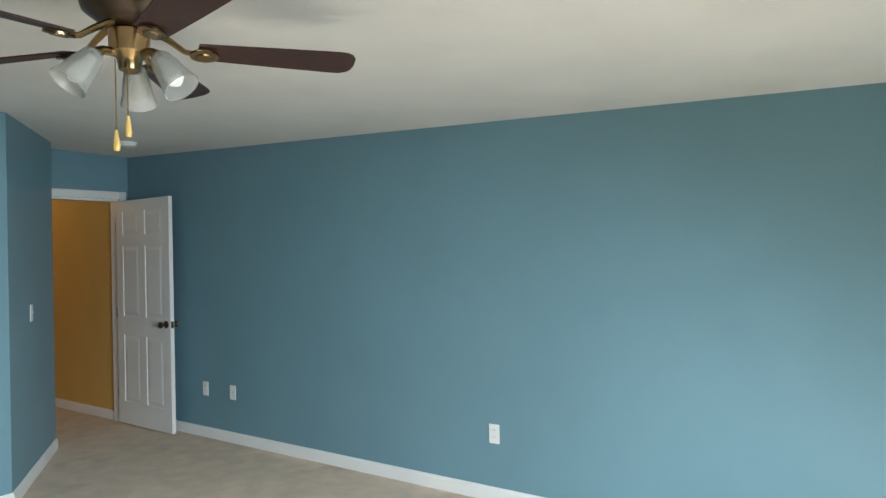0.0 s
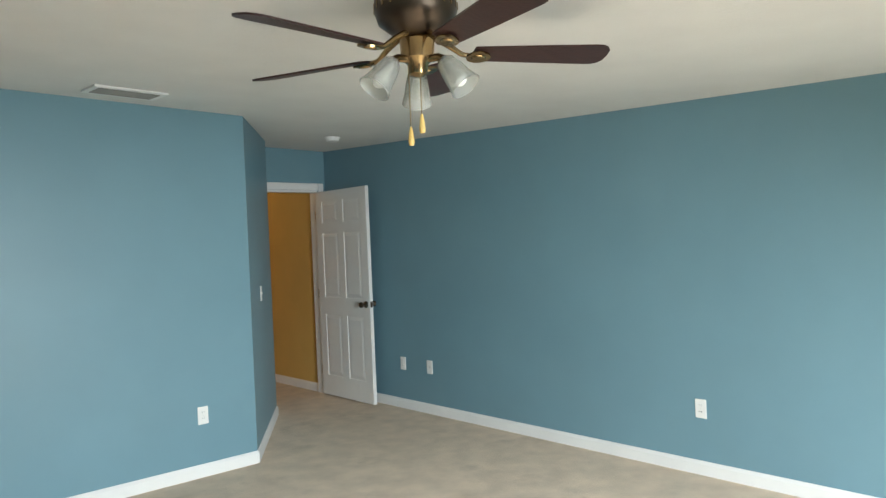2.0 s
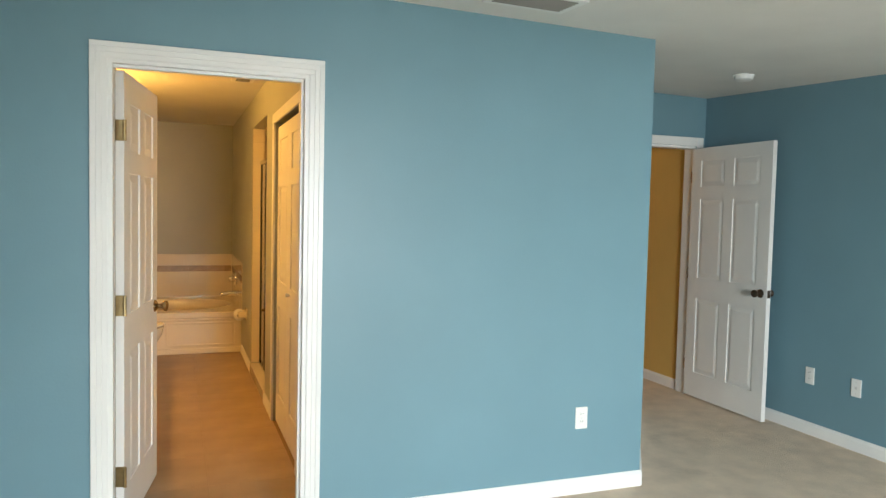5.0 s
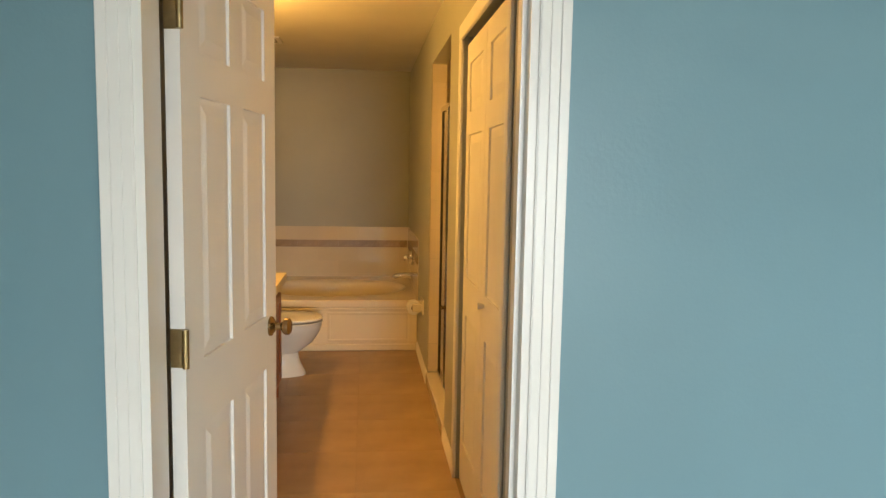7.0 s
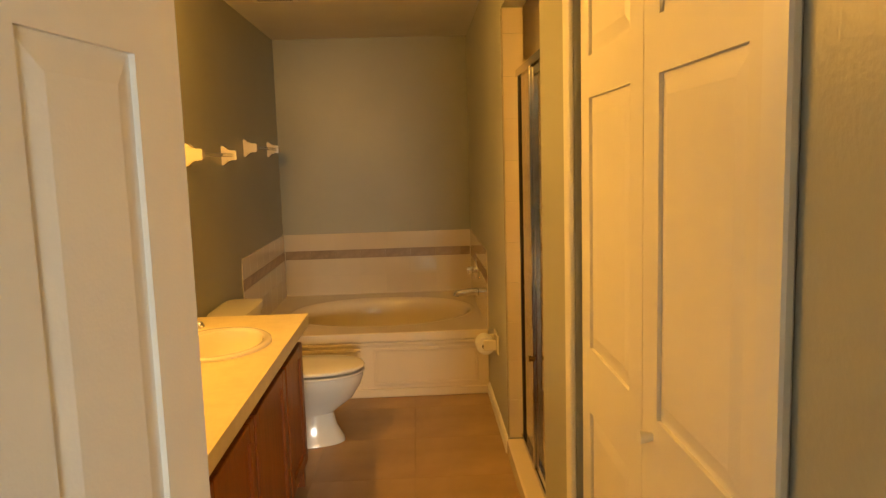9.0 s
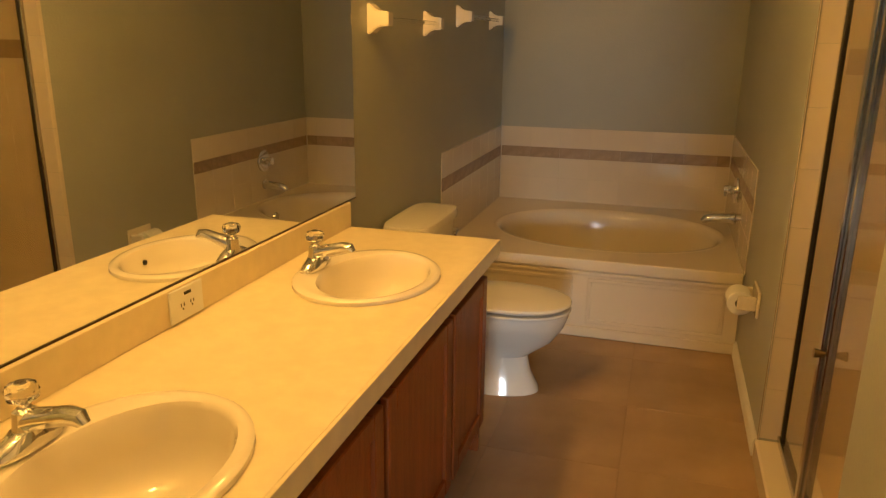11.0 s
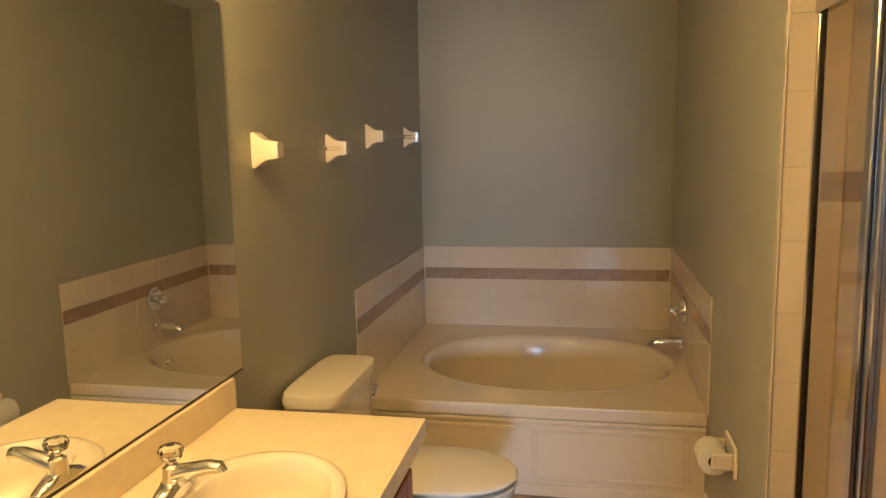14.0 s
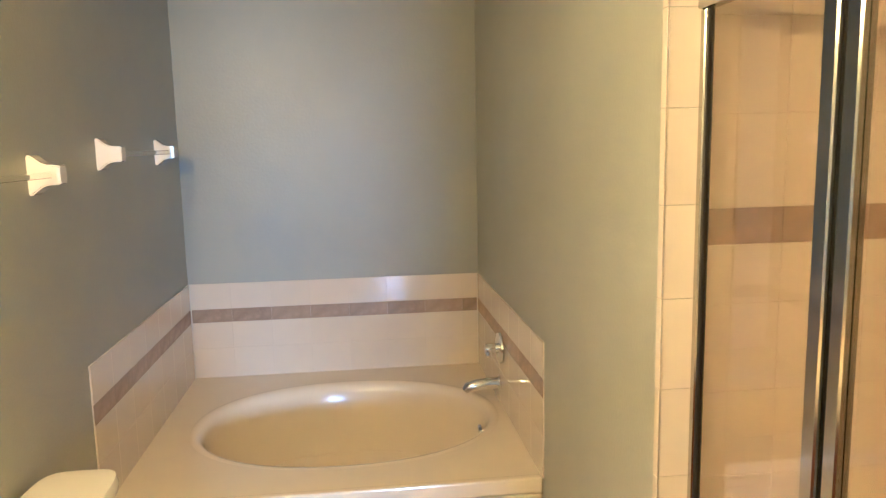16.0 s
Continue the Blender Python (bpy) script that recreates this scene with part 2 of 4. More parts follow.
bm = bx(-1.4, OL, 0, 0.06, 0, WT)
box(bm, OR, 3.25, 0, 0.06, 0, WT)
box(bm, OL, OR, 0, 0.06, OH, WT)
structure("wall_north", bm, M_BLUE, "blue painted bedroom wall beside the bathroom door", "wall")
structure("wall_chamfer", prism([(3.25, 0), (4.06, 1.175), (3.98, HW), (3.86, HW), (3.93, 1.2), (3.17, 0.06), (3.25, 0.06)], 0, WT), M_BLUE, "blue painted angled wall with a light switch", "wall")
bm = bx(3.86, 4.02, HW, HW + 0.11, 0, WT)
box(bm, 4.86, DR, HW, HW + 0.11, 0, WT)
box(bm, 4.02, 4.86, HW, HW + 0.11, 2.05, WT)
structure("wall_alcove", bm, M_BLUE, "blue painted wall above the hall doorway", "wall")
structure("wall_east", bx(DR, DR + 0.1, -6.2, HW + 0.11, 0, WT), M_BLUE, "long blue painted bedroom wall with outlets", "wall")
structure("wall_west", bx(-1.5, -1.4, -6.2, 0.06, 0, WT), M_BLUE, "plain blue painted bedroom wall", "wall")
WX0, WX1 = 1.15, 3.05
bm = bx(-1.5, WX0, -6.3, -6.2, 0, WT)
box(bm, WX1, DR + 0.1, -6.3, -6.2, 0, WT)
box(bm, WX0, WX1, -6.3, -6.2, 0, 0.6)
box(bm, WX0, WX1, -6.3, -6.2, 1.98, WT)
structure("wall_south", bm, M_BLUE, "blue painted bedroom wall with a window opening", "wall")
# hall
structure("wall_hall_east", bx(4.87, 4.97, HW + 0.11, 5.2, 0, C), M_YELLOW, "ochre yellow painted hall wall", "wall")
structure("wall_hall_west", bx(3.6, 3.7, HW + 0.11, 5.2, 0, C), M_YELLOW, "ochre yellow painted hall wall", "wall")
structure("wall_hall_end", bx(3.6, 4.97, 5.2, 5.3, 0, C), M_YELLOW, "ochre yellow painted wall closing the hall", "wall")
bm = bx(3.7, 3.86, HW + 0.05, HW + 0.11, 0, C)
structure("wall_hall_return", bm, M_YELLOW, "narrow ochre yellow painted hall wall", "wall")
# bathroom
BN = 5.65
W = 1.5
bm = bx(0, OL, 0.06, 0.12, 0, C)
box(bm, OR, W, 0.06, 0.12, 0, C)
box(bm, OL, OR, 0.06, 0.12, OH, C)
structure("wall_bath_south", bm, M_GREY, "grey-green painted bathroom wall round the door", "wall")
structure("wall_bath_west", bx(-0.1, 0, 0.06, BN + 0.1, 0, C), M_GREY, "grey-green painted bathroom wall behind the vanity", "wall")
# Unseen partition, added to block vanity light so the door's hinge gap stays dark.
structure("light_block_partition", bx(0.0, 0.56, 1.04, 1.10, 0, C), M_GREY, "unseen grey-green partition between door and vanity, added to block lamp light", "wall")
structure("wall_bath_north", bx(0, W, BN, BN + 0.1, 0, C), M_GREY, "grey-green painted bathroom wall above the bathtub", "wall")
L0, L1 = 0.70, 1.76
S0, S1, SH = 2.27, 3.305, 2.16
EAST = [(0.06, L0, 0, "beside the bathroom door"), (L0, L1, 2.05, "above the closet door"), (L1, S0, 0, "between closet and shower"), (S0, S1, SH, "above the shower opening"), (S1, BN + 0.1, 0, "between shower and bathtub")]
for k, (y0, y1, z0, where) in enumerate(EAST):
    structure("wall_bath_east_%d" % (k + 1), bx(W, W + 0.1, y0, y1, z0, C), M_GREY, "grey-green painted bathroom wall " + where, "wall")
bm = bx(2.15, 2.2, 0.3, 2.2, 0, C)
box(bm, W + 0.1, 2.15, 0.3, 0.35, 0, C)
box(bm, W + 0.1, 2.15, 2.12, 2.17, 0, C)
structure("wall_closet", bm, M_GREY, "plain painted closet walls behind the folding door", "wall")
bm = bx(2.4, 2.5, S0 - 0.1, S1 + 0.16, 0, C)
box(bm, W + 0.1, 2.4, S0 - 0.1, S0, 0, C)
box(bm, W + 0.1, 2.4, S1 + 0.06, S1 + 0.16, 0, C)
structure("wall_shower", bm, M_TGROUT, "grouted shower walls behind cream tiles", "wall")
CP = [(-1.5, -6.3), (5.05, -6.3), (5.05, HW + 0.11), (2.55, HW + 0.11), (2.55, 0.06), (-1.5, 0.06)]
bm = prism(CP, 0, 1)
for v in bm.verts:
    v.co.z = ceil_z(v.co.x, v.co.y) + (0.12 if v.co.z > 0.5 else 0)
structure("ceiling", bm, M_CEIL, "white textured bedroom ceiling", "ceiling")
structure("ceiling_bath", bx(-0.1, 2.5, 0.06, 5.75, C, C + 0.1), M_CEIL, "white textured bathroom ceiling", "ceiling")
structure("ceiling_hall", bx(3.6, 4.97, HW + 0.11, 5.3, C, C + 0.1), M_CEIL, "white textured hall ceiling", "ceiling")
structure("floor", prism([(-1.5, -6.3), (5.05, -6.3), (5.05, 5.3), (3.6, 5.3), (3.6, 1.6), (2.55, 1.6), (2.55, 0.06), (-1.5, 0.06)], -0.1, 0), M_CARPET, "beige carpet with dark stains", "floor")
bath_floor = structure("floor_bath", bx(-0.1, 2.5, 0.06, 5.75, -0.1, -0.003), M_GROUT, "tan square floor tiles with thin grout", "floor")
structure("ground", bx(-400, 400, -400, 400, -0.3, -0.12), mat("lawn", (0.07, 0.11, 0.035), 0.9, bump=0.5, var=0.3, vscale=2), "green lawn around the house", "ground")


def baseboard(x0, y0, x1, y1, side, h=0.085, th=0.014):
    d = Vector((x1 - x0, y1 - y0, 0))
    n = Vector((-d.y, d.x, 0)).normalized() * side
    prof = [(0, 0), (th, 0), (th, h - 0.02), (th * 0.55, h - 0.006), (th * 0.3, h), (0, h)]
    bm = bmesh.new()
    ends = []
    for q in (Vector((x0, y0, 0)), Vector((x1, y1, 0))):
        ends.append([bm.verts.new(q + n * (a + 0.0005) + Vector((0, 0, b + 0.001))) for a, b in prof])
    k = len(prof)
    bm.faces.new(ends[0])
    bm.faces.new(ends[1])
    for i in range(k):
        bm.faces.new((ends[0][i], ends[0][(i + 1) % k], ends[1][(i + 1) % k], ends[1][i]))
    return structure("baseboard", bm, M_TRIM, "white painted baseboard along the wall", "baseboard")


baseboard(-1.4, 0, OL - 0.07, 0, -1)
baseboard(OR + 0.07, 0, 3.25, 0, -1)
baseboard(3.25, 0, 4.06, 1.175, -1)
baseboard(DR, HW, DR, -6.2, -1)
baseboard(4.87, 1.75, 4.87, 5.2, 1)
baseboard(W, S1 + 0.02, W, 4.255, 1, 0.075)
baseboard(W, L1 + 0.075, W, S0 - 0.02, 1, 0.075)
baseboard(-1.4, 0, -1.4, -6.2, 1)


def casing(name, x0, x1, ztop, wd, label):
    """Door casing in the plane y = 0 facing -y: stepped boards, mitred look."""
    t = thing(name, label, "door frame", kind="structure")
    for nm, a, b in (("jamb_casing", x0 - wd, x0), ("jamb_casing", x1, x1 + wd)):
        s = 1 if a < x0 else -1
        inner, outer = (b, a) if s == 1 else (a, b)
        bm = bx(min(inner, inner - s * wd), max(inner, inner - s * wd), -0.011, -0.0005, 0.001, ztop)
        for f0, f1, d in ((0.03, 0.34, 0.0125), (0.34, 0.66, 0.0145), (0.66, 0.98, 0.017)):
            q0, q1 = sorted((inner - s * wd * f0, inner - s * wd * f1))
            box(bm, q0, q1, -d, -0.0105, 0.001, ztop + wd * f0, bevel=0.0015)
        part(nm, bm, M_TRIM, t)
    bm = bx(x0 - wd, x1 + wd, -0.011, -0.0005, ztop, ztop + wd)
    for f0, f1, d in ((0.03, 0.34, 0.0128), (0.34, 0.66, 0.0148), (0.66, 0.98, 0.0173)):
        box(bm, x0 - wd * f1, x1 + wd * f1, -d, -0.0105, ztop + wd * f0, ztop + wd * f1, bevel=0.0015)
    part("head_casing", bm, M_TRIM, t)
    return t


cs = casing("door_frame_bathroom", OL, OR, OH - 0.003, 0.068, "white moulded casing round the bathroom doorway")
bm = bx(OL, OL + 0.018, -0.004, 0.124, 0.001, OH - 0.018)
box(bm, OR - 0.018, OR, -0.004, 0.124, 0.001, OH - 0.018)
box(bm, OL, OR, -0.004, 0.124, OH - 0.018, OH)
box(bm, OR - 0.030, OR - 0.018, 0.03, 0.07, 0.001, OH - 0.018)
box(bm, OL + 0.018, OR - 0.03, 0.03, 0.07, OH - 0.030, OH - 0.018)
part("jamb_lining", bm, M_TRIM, cs)
part("strike_plate", bx(OR - 0.0195, OR - 0.018, 0.078, 0.108, 0.915, 0.985), M_BRASS, cs, "tarnished brass strike plate")
# bathroom side casing strips
bm = bx(OR, OR + 0.06, 0.1205, 0.135, 0.001, OH, bevel=0.003)
box(bm, OL - 0.07, OL, 0.1205, 0.135, 0.001, OH, bevel=0.003)
box(bm, OL - 0.07, OR + 0.06, 0.1205, 0.135, OH, OH + 0.07, bevel=0.003)
part("inner_casing", bm, M_TRIM, cs)

hc = thing("door_frame_hall", "white casing round the hall doorway", "door frame", (0, HW, 0), kind="structure")
bm = bx(4.0, 4.86, -0.016, -0.001, 2.05, 2.05 + 0.07, bevel=0.004)
part("head_casing", bm, M_TRIM, hc)
part("jamb_casing", bx(4.862, 4.925, -0.016, -0.001, 0.001, 2.05 + 0.07, bevel=0.004), M_TRIM, hc)
bm = bx(4.84, 4.858, 0.0, 0.112, 0.001, 2.05 - 0.001)
box(bm, 4.022, 4.04, 0.0, 0.112, 0.001, 2.05 - 0.001)
box(bm, 4.04, 4.84, 0.0, 0.112, 2.05 - 0.02, 2.05 - 0.001)
part("jamb_lining", bm, M_TRIM, hc)

# ---- doors ----


def panel_fields(width, cols):
    stile = 0.11 if cols == 2 else 0.085
    mull = 0.10
    if cols == 2:
        pw = (width - 2 * stile - mull) / 2
        xs = [(stile, stile + pw), (stile + pw + mull, width - stile)]
    else:
        xs = [(stile, width - stile)]
    zs = [(0.20, 0.80), (0.97, 1.60), (1.70, 1.91)]
    return xs, zs


def door_leaf(t, name, width, height, cols, th=0.035):
    """A moulded panel door leaf along +x from the hinge, with raised fields on both faces."""
    xs, zs = panel_fields(width, cols)
    bm = bx(0.002, width - 0.002, -th / 2 + 0.008, th / 2 - 0.008, 0.003, height - 0.003)
    cuts = [0.0] + [v for z in zs for v in z] + [height]
    for a, b in ((cuts[0], cuts[1]), (cuts[2], cuts[3]), (cuts[4], cuts[5]), (cuts[6], cuts[7])):
        box(bm, 0, width, -th / 2, th / 2, a, b)
    edges = [0.0] + [v for x in xs for v in x] + [width]
    for k in range(0, len(edges), 2):
        for z in zs:
            box(bm, edges[k], edges[k + 1], -th / 2, th / 2, z[0], z[1])
    leaf = part(name, bm, M_DOOR, t)
    for x in xs:
        for z in zs:
            bm = bmesh.new()
            for s in (-1, 1):
                y0, y1 = s * (th / 2 - 0.008), s * (th / 2 - 0.001)
                rows = [(0.004, y0), (0.012, y0 + s * 0.001), (0.040, y1)]
                loops = []
                for ins, y in rows:
                    loops.append([bm.verts.new(v) for v in ((x[0] + ins, y, z[0] + ins), (x[1] - ins, y, z[0] + ins), (x[1] - ins, y, z[1] - ins), (x[0] + ins, y, z[1] - ins))])
                for a, b in zip(loops, loops[1:]):
                    for k in range(4):
                        bm.faces.new((a[k], a[(k + 1) % 4], b[(k + 1) % 4], b[k]))
                bm.faces.new(loops[-1])
            part("panel", bm, M_DOOR, leaf)
    return leaf


def knob(t, x, z, th, material, label):
    for s in (-1, 1):
        bm = rg([(0, 0, 0, 0.032, 0.032), (0, 0, 0.006, 0.031, 0.031), (0, 0, 0.012, 0.022, 0.022), (0, 0, 0.018, 0.012, 0.012), (0, 0, 0.036, 0.012, 0.012), (0, 0, 0.042, 0.022, 0.022), (0, 0, 0.052, 0.028, 0.028), (0, 0, 0.062, 0.027, 0.027), (0, 0, 0.068, 0.018, 0.018)], n=20)
        bmesh.ops.transform(bm, matrix=pose(x, s * th / 2, z, -90 * s), verts=bm.verts)
        part("knob", bm, material, t, label, smooth=True)
    part("latch_plate", bx(x + 0.0605, x + 0.064, -0.012, 0.012, z - 0.028, z + 0.028), material, t)


def hinges(t, zs, material, th):
    for z in zs:
        bm = tb([(-0.008, th / 2 + 0.004, z - 0.045), (-0.008, th / 2 + 0.004, z + 0.045)], 0.007, n=10)
        box(bm, -0.012, 0.0, -th / 2 + 0.003, th / 2, z - 0.044, z + 0.044)
        part("hinge", bm, material, t, smooth=True)


bd = thing("door_bathroom", "white six-panel door standing open into the bathroom", "door", (OL + 0.034, 0.163, 0.012), 80.8)
door_leaf(bd, "leaf", 0.735, 2.035, 2)
knob(bd, 0.67, 0.93, 0.035, M_BRASS, "brass door knob")
for z in (0.26, 1.02, 1.78):
    bm = tb([(-0.010, -0.022, z - 0.045), (-0.010, -0.022, z + 0.045)], 0.008, n=10)
    box(bm, -0.006, -0.001, -0.018, 0.016, z - 0.045, z + 0.045)
    part("hinge", bm, M_HINGE, bd, "tarnished brass hinge", smooth=True)

hd = thing("door_hall", "white six-panel door standing wide open against the wall", "door", (4.835, HW - 0.02, 0.015), 269.2)
door_leaf(hd, "leaf", 0.86, 2.01, 2)
knob(hd, 0.80, 0.92, 0.035, M_BRONZE, "dark bronze door knob")
hinges(hd, (0.25, 1.0, 1.78), M_BRASS, 0.035)

# folding linen closet door
ld = thing("closet_door", "white two-leaf folding closet door, closed", "door", (W + 0.03, L0 + 0.012, 0.012), 90)
half = (L1 - L0 - 0.03) / 2
door_leaf(ld, "leaf", half, 2.0, 1, 0.03)
second = door_leaf(ld, "leaf", half, 2.0, 1, 0.03)
second.location.x = half + 0.004
part("knob", tb([(half - 0.06, 0.015, 0.93), (half - 0.06, 0.04, 0.93)], [0.008, 0.014]), M_PLATE, ld, "small white knob", smooth=True)
lc = thing("door_frame_closet", "white casing round the closet door", "door frame", kind="structure")
for a, b in ((L0 - 0.065, L0), (L1, L1 + 0.065)):
    part("jamb_casing", bx(W - 0.016, W - 0.0005, a, b, 0.001, 2.05 - 0.01, bevel=0.004), M_TRIM, lc)
part("head_casing", bx(W - 0.0165, W - 0.0005, L0 - 0.065, L1 + 0.065, 2.05 - 0.01, 2.05 + 0.058, bevel=0.004), M_TRIM, lc)

# ---- bedroom fittings ----


def plate(name, label, cat, m, slots, w=0.072, h=0.116, group=""):
    """A wall plate in local x (width) and z, facing -y."""
    t = tagged(new(name), label, cat, group)
    t.matrix_basis = m
    part("cover", bx(-w / 2, w / 2, -0.007, -0.0005, -h / 2, h / 2, bevel=0.003, seg=2), M_PLATE, t)
    if slots == "outlet":
        for z in (-0.021, 0.021):
            r = part("receptacle", rg([(0, 0, 0, 0.017, 0.0145), (0, 0, 0.002, 0.0165, 0.014)], n=16, p=3), M_PLATE, t)
            r.matrix_basis = pose(0, -0.007, z, 90)
            bm = bx(-0.0075, -0.0055, -0.0098, -0.0085, z - 0.001, z + 0.007)
            box(bm, 0.0055, 0.0075, -0.0098, -0.0085, z - 0.001, z + 0.007)
            part("slot", bm, M_DARK, t)
    if slots == "blank":
        part("jack", bx(-0.008, 0.008, -0.009, -0.0065, -0.008, 0.008), M_VENT, t)
    if slots.startswith("switch"):
        k = int(slots[-1])
        for i in range(k):
            cx = (i - (k - 1) / 2) * 0.046
            bm = bx(cx - 0.005, cx + 0.005, -0.016, -0.0065, -0.002, 0.010, bevel=0.002)
            box(bm, cx - 0.006, cx + 0.006, -0.0085, -0.0065, -0.013, 0.013)
            part("toggle", bm, M_PLATE, t)
    for z in ((-h / 2 + 0.02, h / 2 - 0.02) if slots != "outlet" else (0,)):
        part("screw", tb([(0, -0.0065, z), (0, -0.0085, z)], 0.003, n=8), M_VENT, t)
    return t


plate("wall_outlet", "white electrical outlet on the blue wall", "outlet", pose(2.87, 0, 0.405), "outlet", group="bedroom outlets")
for y, s in ((0.455, "outlet"), (0.094, "blank"), (-2.404, "outlet")):
    plate("wall_outlet" if s == "outlet" else "cable_plate", "white electrical outlet on the blue wall" if s == "outlet" else "white cable socket plate on the blue wall", "outlet", pose(DR, y, 0.405, 0, 0, -90), s, group="bedroom outlets")
ang = math.degrees(math.atan2(1.175, 0.81))
plate("light_switch", "white light switch on the angled blue wall", "switch", pose(3.592, 0.496, 1.14, 0, 0, ang), "switch1")
plate("light_switch", "white triple light switch beside the bathroom door", "switch", pose(W, 0.44, 1.07, 0, 0, -90), "switch3", w=0.165)


def ceiling_vent(name, cx, cy, w, d, label, n=7):
    t = thing(name, label, "vent", (cx, cy, C))
    if cy < 0:
        t.matrix_basis = pose(cx, cy, ceil_z(cx, cy), 2.4, 1.15)
    bm = bmesh.new()
    f = 0.03
    for a in ((-w / 2, w / 2, -d / 2, -d / 2 + f), (-w / 2, w / 2, d / 2 - f, d / 2), (-w / 2, -w / 2 + f, -d / 2 + f, d / 2 - f), (w / 2 - f, w / 2, -d / 2 + f, d / 2 - f)):
        box(bm, *a, -0.012, -0.0005)
    part("frame", bm, M_TRIM, t)
    part("backing", bx(-w / 2 + f, w / 2 - f, -d / 2 + f, d / 2 - f, -0.003, -0.0008), M_DARK, t)
    for i in range(n):
        y = -d / 2 + f + (i + 0.5) * (d - 2 * f) / n
        bm = bx(-w / 2 + f, w / 2 - f, -0.0055, 0.0055, -0.001, 0.001)
        bmesh.ops.transform(bm, matrix=pose(0, y, -0.010, -40), verts=bm.verts)
        part("slat", bm, M_SLAT, t)
    return t


ceiling_vent("ceiling_vent", 2.34, -0.37, 0.40, 0.25, "white slatted air vent in the bedroom ceiling")
ceiling_vent("exhaust_vent", 0.30, 4.14, 0.26, 0.26, "square exhaust vent in the bathroom ceiling", 10)
ceiling_vent("air_register", 1.33, 2.30, 0.16, 0.26, "small slatted air register in the bathroom ceiling", 6)

sd = thing("smoke_detector", "round white smoke detector on the ceiling", "smoke detector", (4.36, 0.56, ceil_z(4.36, 0.56)))
part("base", rg([(0, 0, -0.0005, 0.068, 0.068), (0, 0, -0.012, 0.068, 0.068)], n=28), M_PLATE, sd, smooth=True)
part("cover", rg([(0, 0, -0.012, 0.060, 0.060), (0, 0, -0.030, 0.057, 0.057), (0, 0, -0.038, 0.045, 0.045)], n=28), M_PLATE, sd, smooth=True)

# ceiling fan
FX, FY = 2.44, -2.81
fan = thing("ceiling_fan", "five-blade ceiling fan with dark blades and three glass shades", "ceiling fan", (FX, FY, C))
part("motor_housing", rg([(0, 0, -0.105, 0.12, 0.12), (0, 0, -0.125, 0.135, 0.135), (0, 0, -0.175, 0.138, 0.138), (0, 0, -0.215, 0.125, 0.125), (0, 0, -0.245, 0.085, 0.085), (0, 0, -0.265, 0.05, 0.05)], n=40), M_BRONZE, fan, "antique bronze motor housing", smooth=True)
for i in range(24):
    a = i * 15
    bm = bx(-0.004, 0.004, -0.003, 0.003, -0.012, 0.012)
    bmesh.ops.transform(bm, matrix=pose(0.1365 * math.cos(radians(a)), 0.1365 * math.sin(radians(a)), -0.165, 0, 0, a + 90), verts=bm.verts)
    part("cooling_slot", bm, M_BRASS, fan)
part("switch_housing", rg([(0, 0, -0.255, 0.045, 0.045), (0, 0, -0.27, 0.058, 0.058), (0, 0, -0.33, 0.055, 0.055), (0, 0, -0.35, 0.035, 0.035), (0, 0, -0.38, 0.03, 0.03), (0, 0, -0.39, 0.012, 0.012)], n=28), M_BRASS, fan, "polished antique brass switch housing", smooth=True)
for k in range(5):
    a = -32 + 72 * k
    m = pose(0, 0, -0.315, 0, 0, a) @ pose(0, 0, 0, -12)
    bm = tb([(0.06, 0, 0.06), (0.11, 0, 0.03), (0.15, 0, 0.0), (0.18, 0, -0.004)], [0.012, 0.010, 0.009, 0.008], n=8)
    rings(bm, [(0.205, 0, -0.012, 0.042, 0.036), (0.205, 0, -0.005, 0.042, 0.036)], n=20)
    rings(bm, [(0.205, 0, -0.016, 0.022, 0.018), (0.205, 0, -0.011, 0.026, 0.022)], n=16)
    bmesh.ops.transform(bm, matrix=m, verts=bm.verts)
    part("blade_iron", bm, M_BRASS, fan, "ornate brass blade arm", smooth=True)
    outline = [(0.19, -0.046), (0.185, 0.0), (0.19, 0.046), (0.40, 0.058), (0.60, 0.067), (0.628, 0.066), (0.648, 0.054), (0.660, 0.036), (0.663, 0.0)]
    outline += [(0.660, -0.036), (0.648, -0.054), (0.628, -0.066), (0.60, -0.067), (0.40, -0.058)]
    bm = prism(outline, 0.0, 0.006)
    bmesh.ops.transform(bm, matrix=m, verts=bm.verts)
    part("blade", bm, M_BLADE, fan, "dark cherry wooden blade")
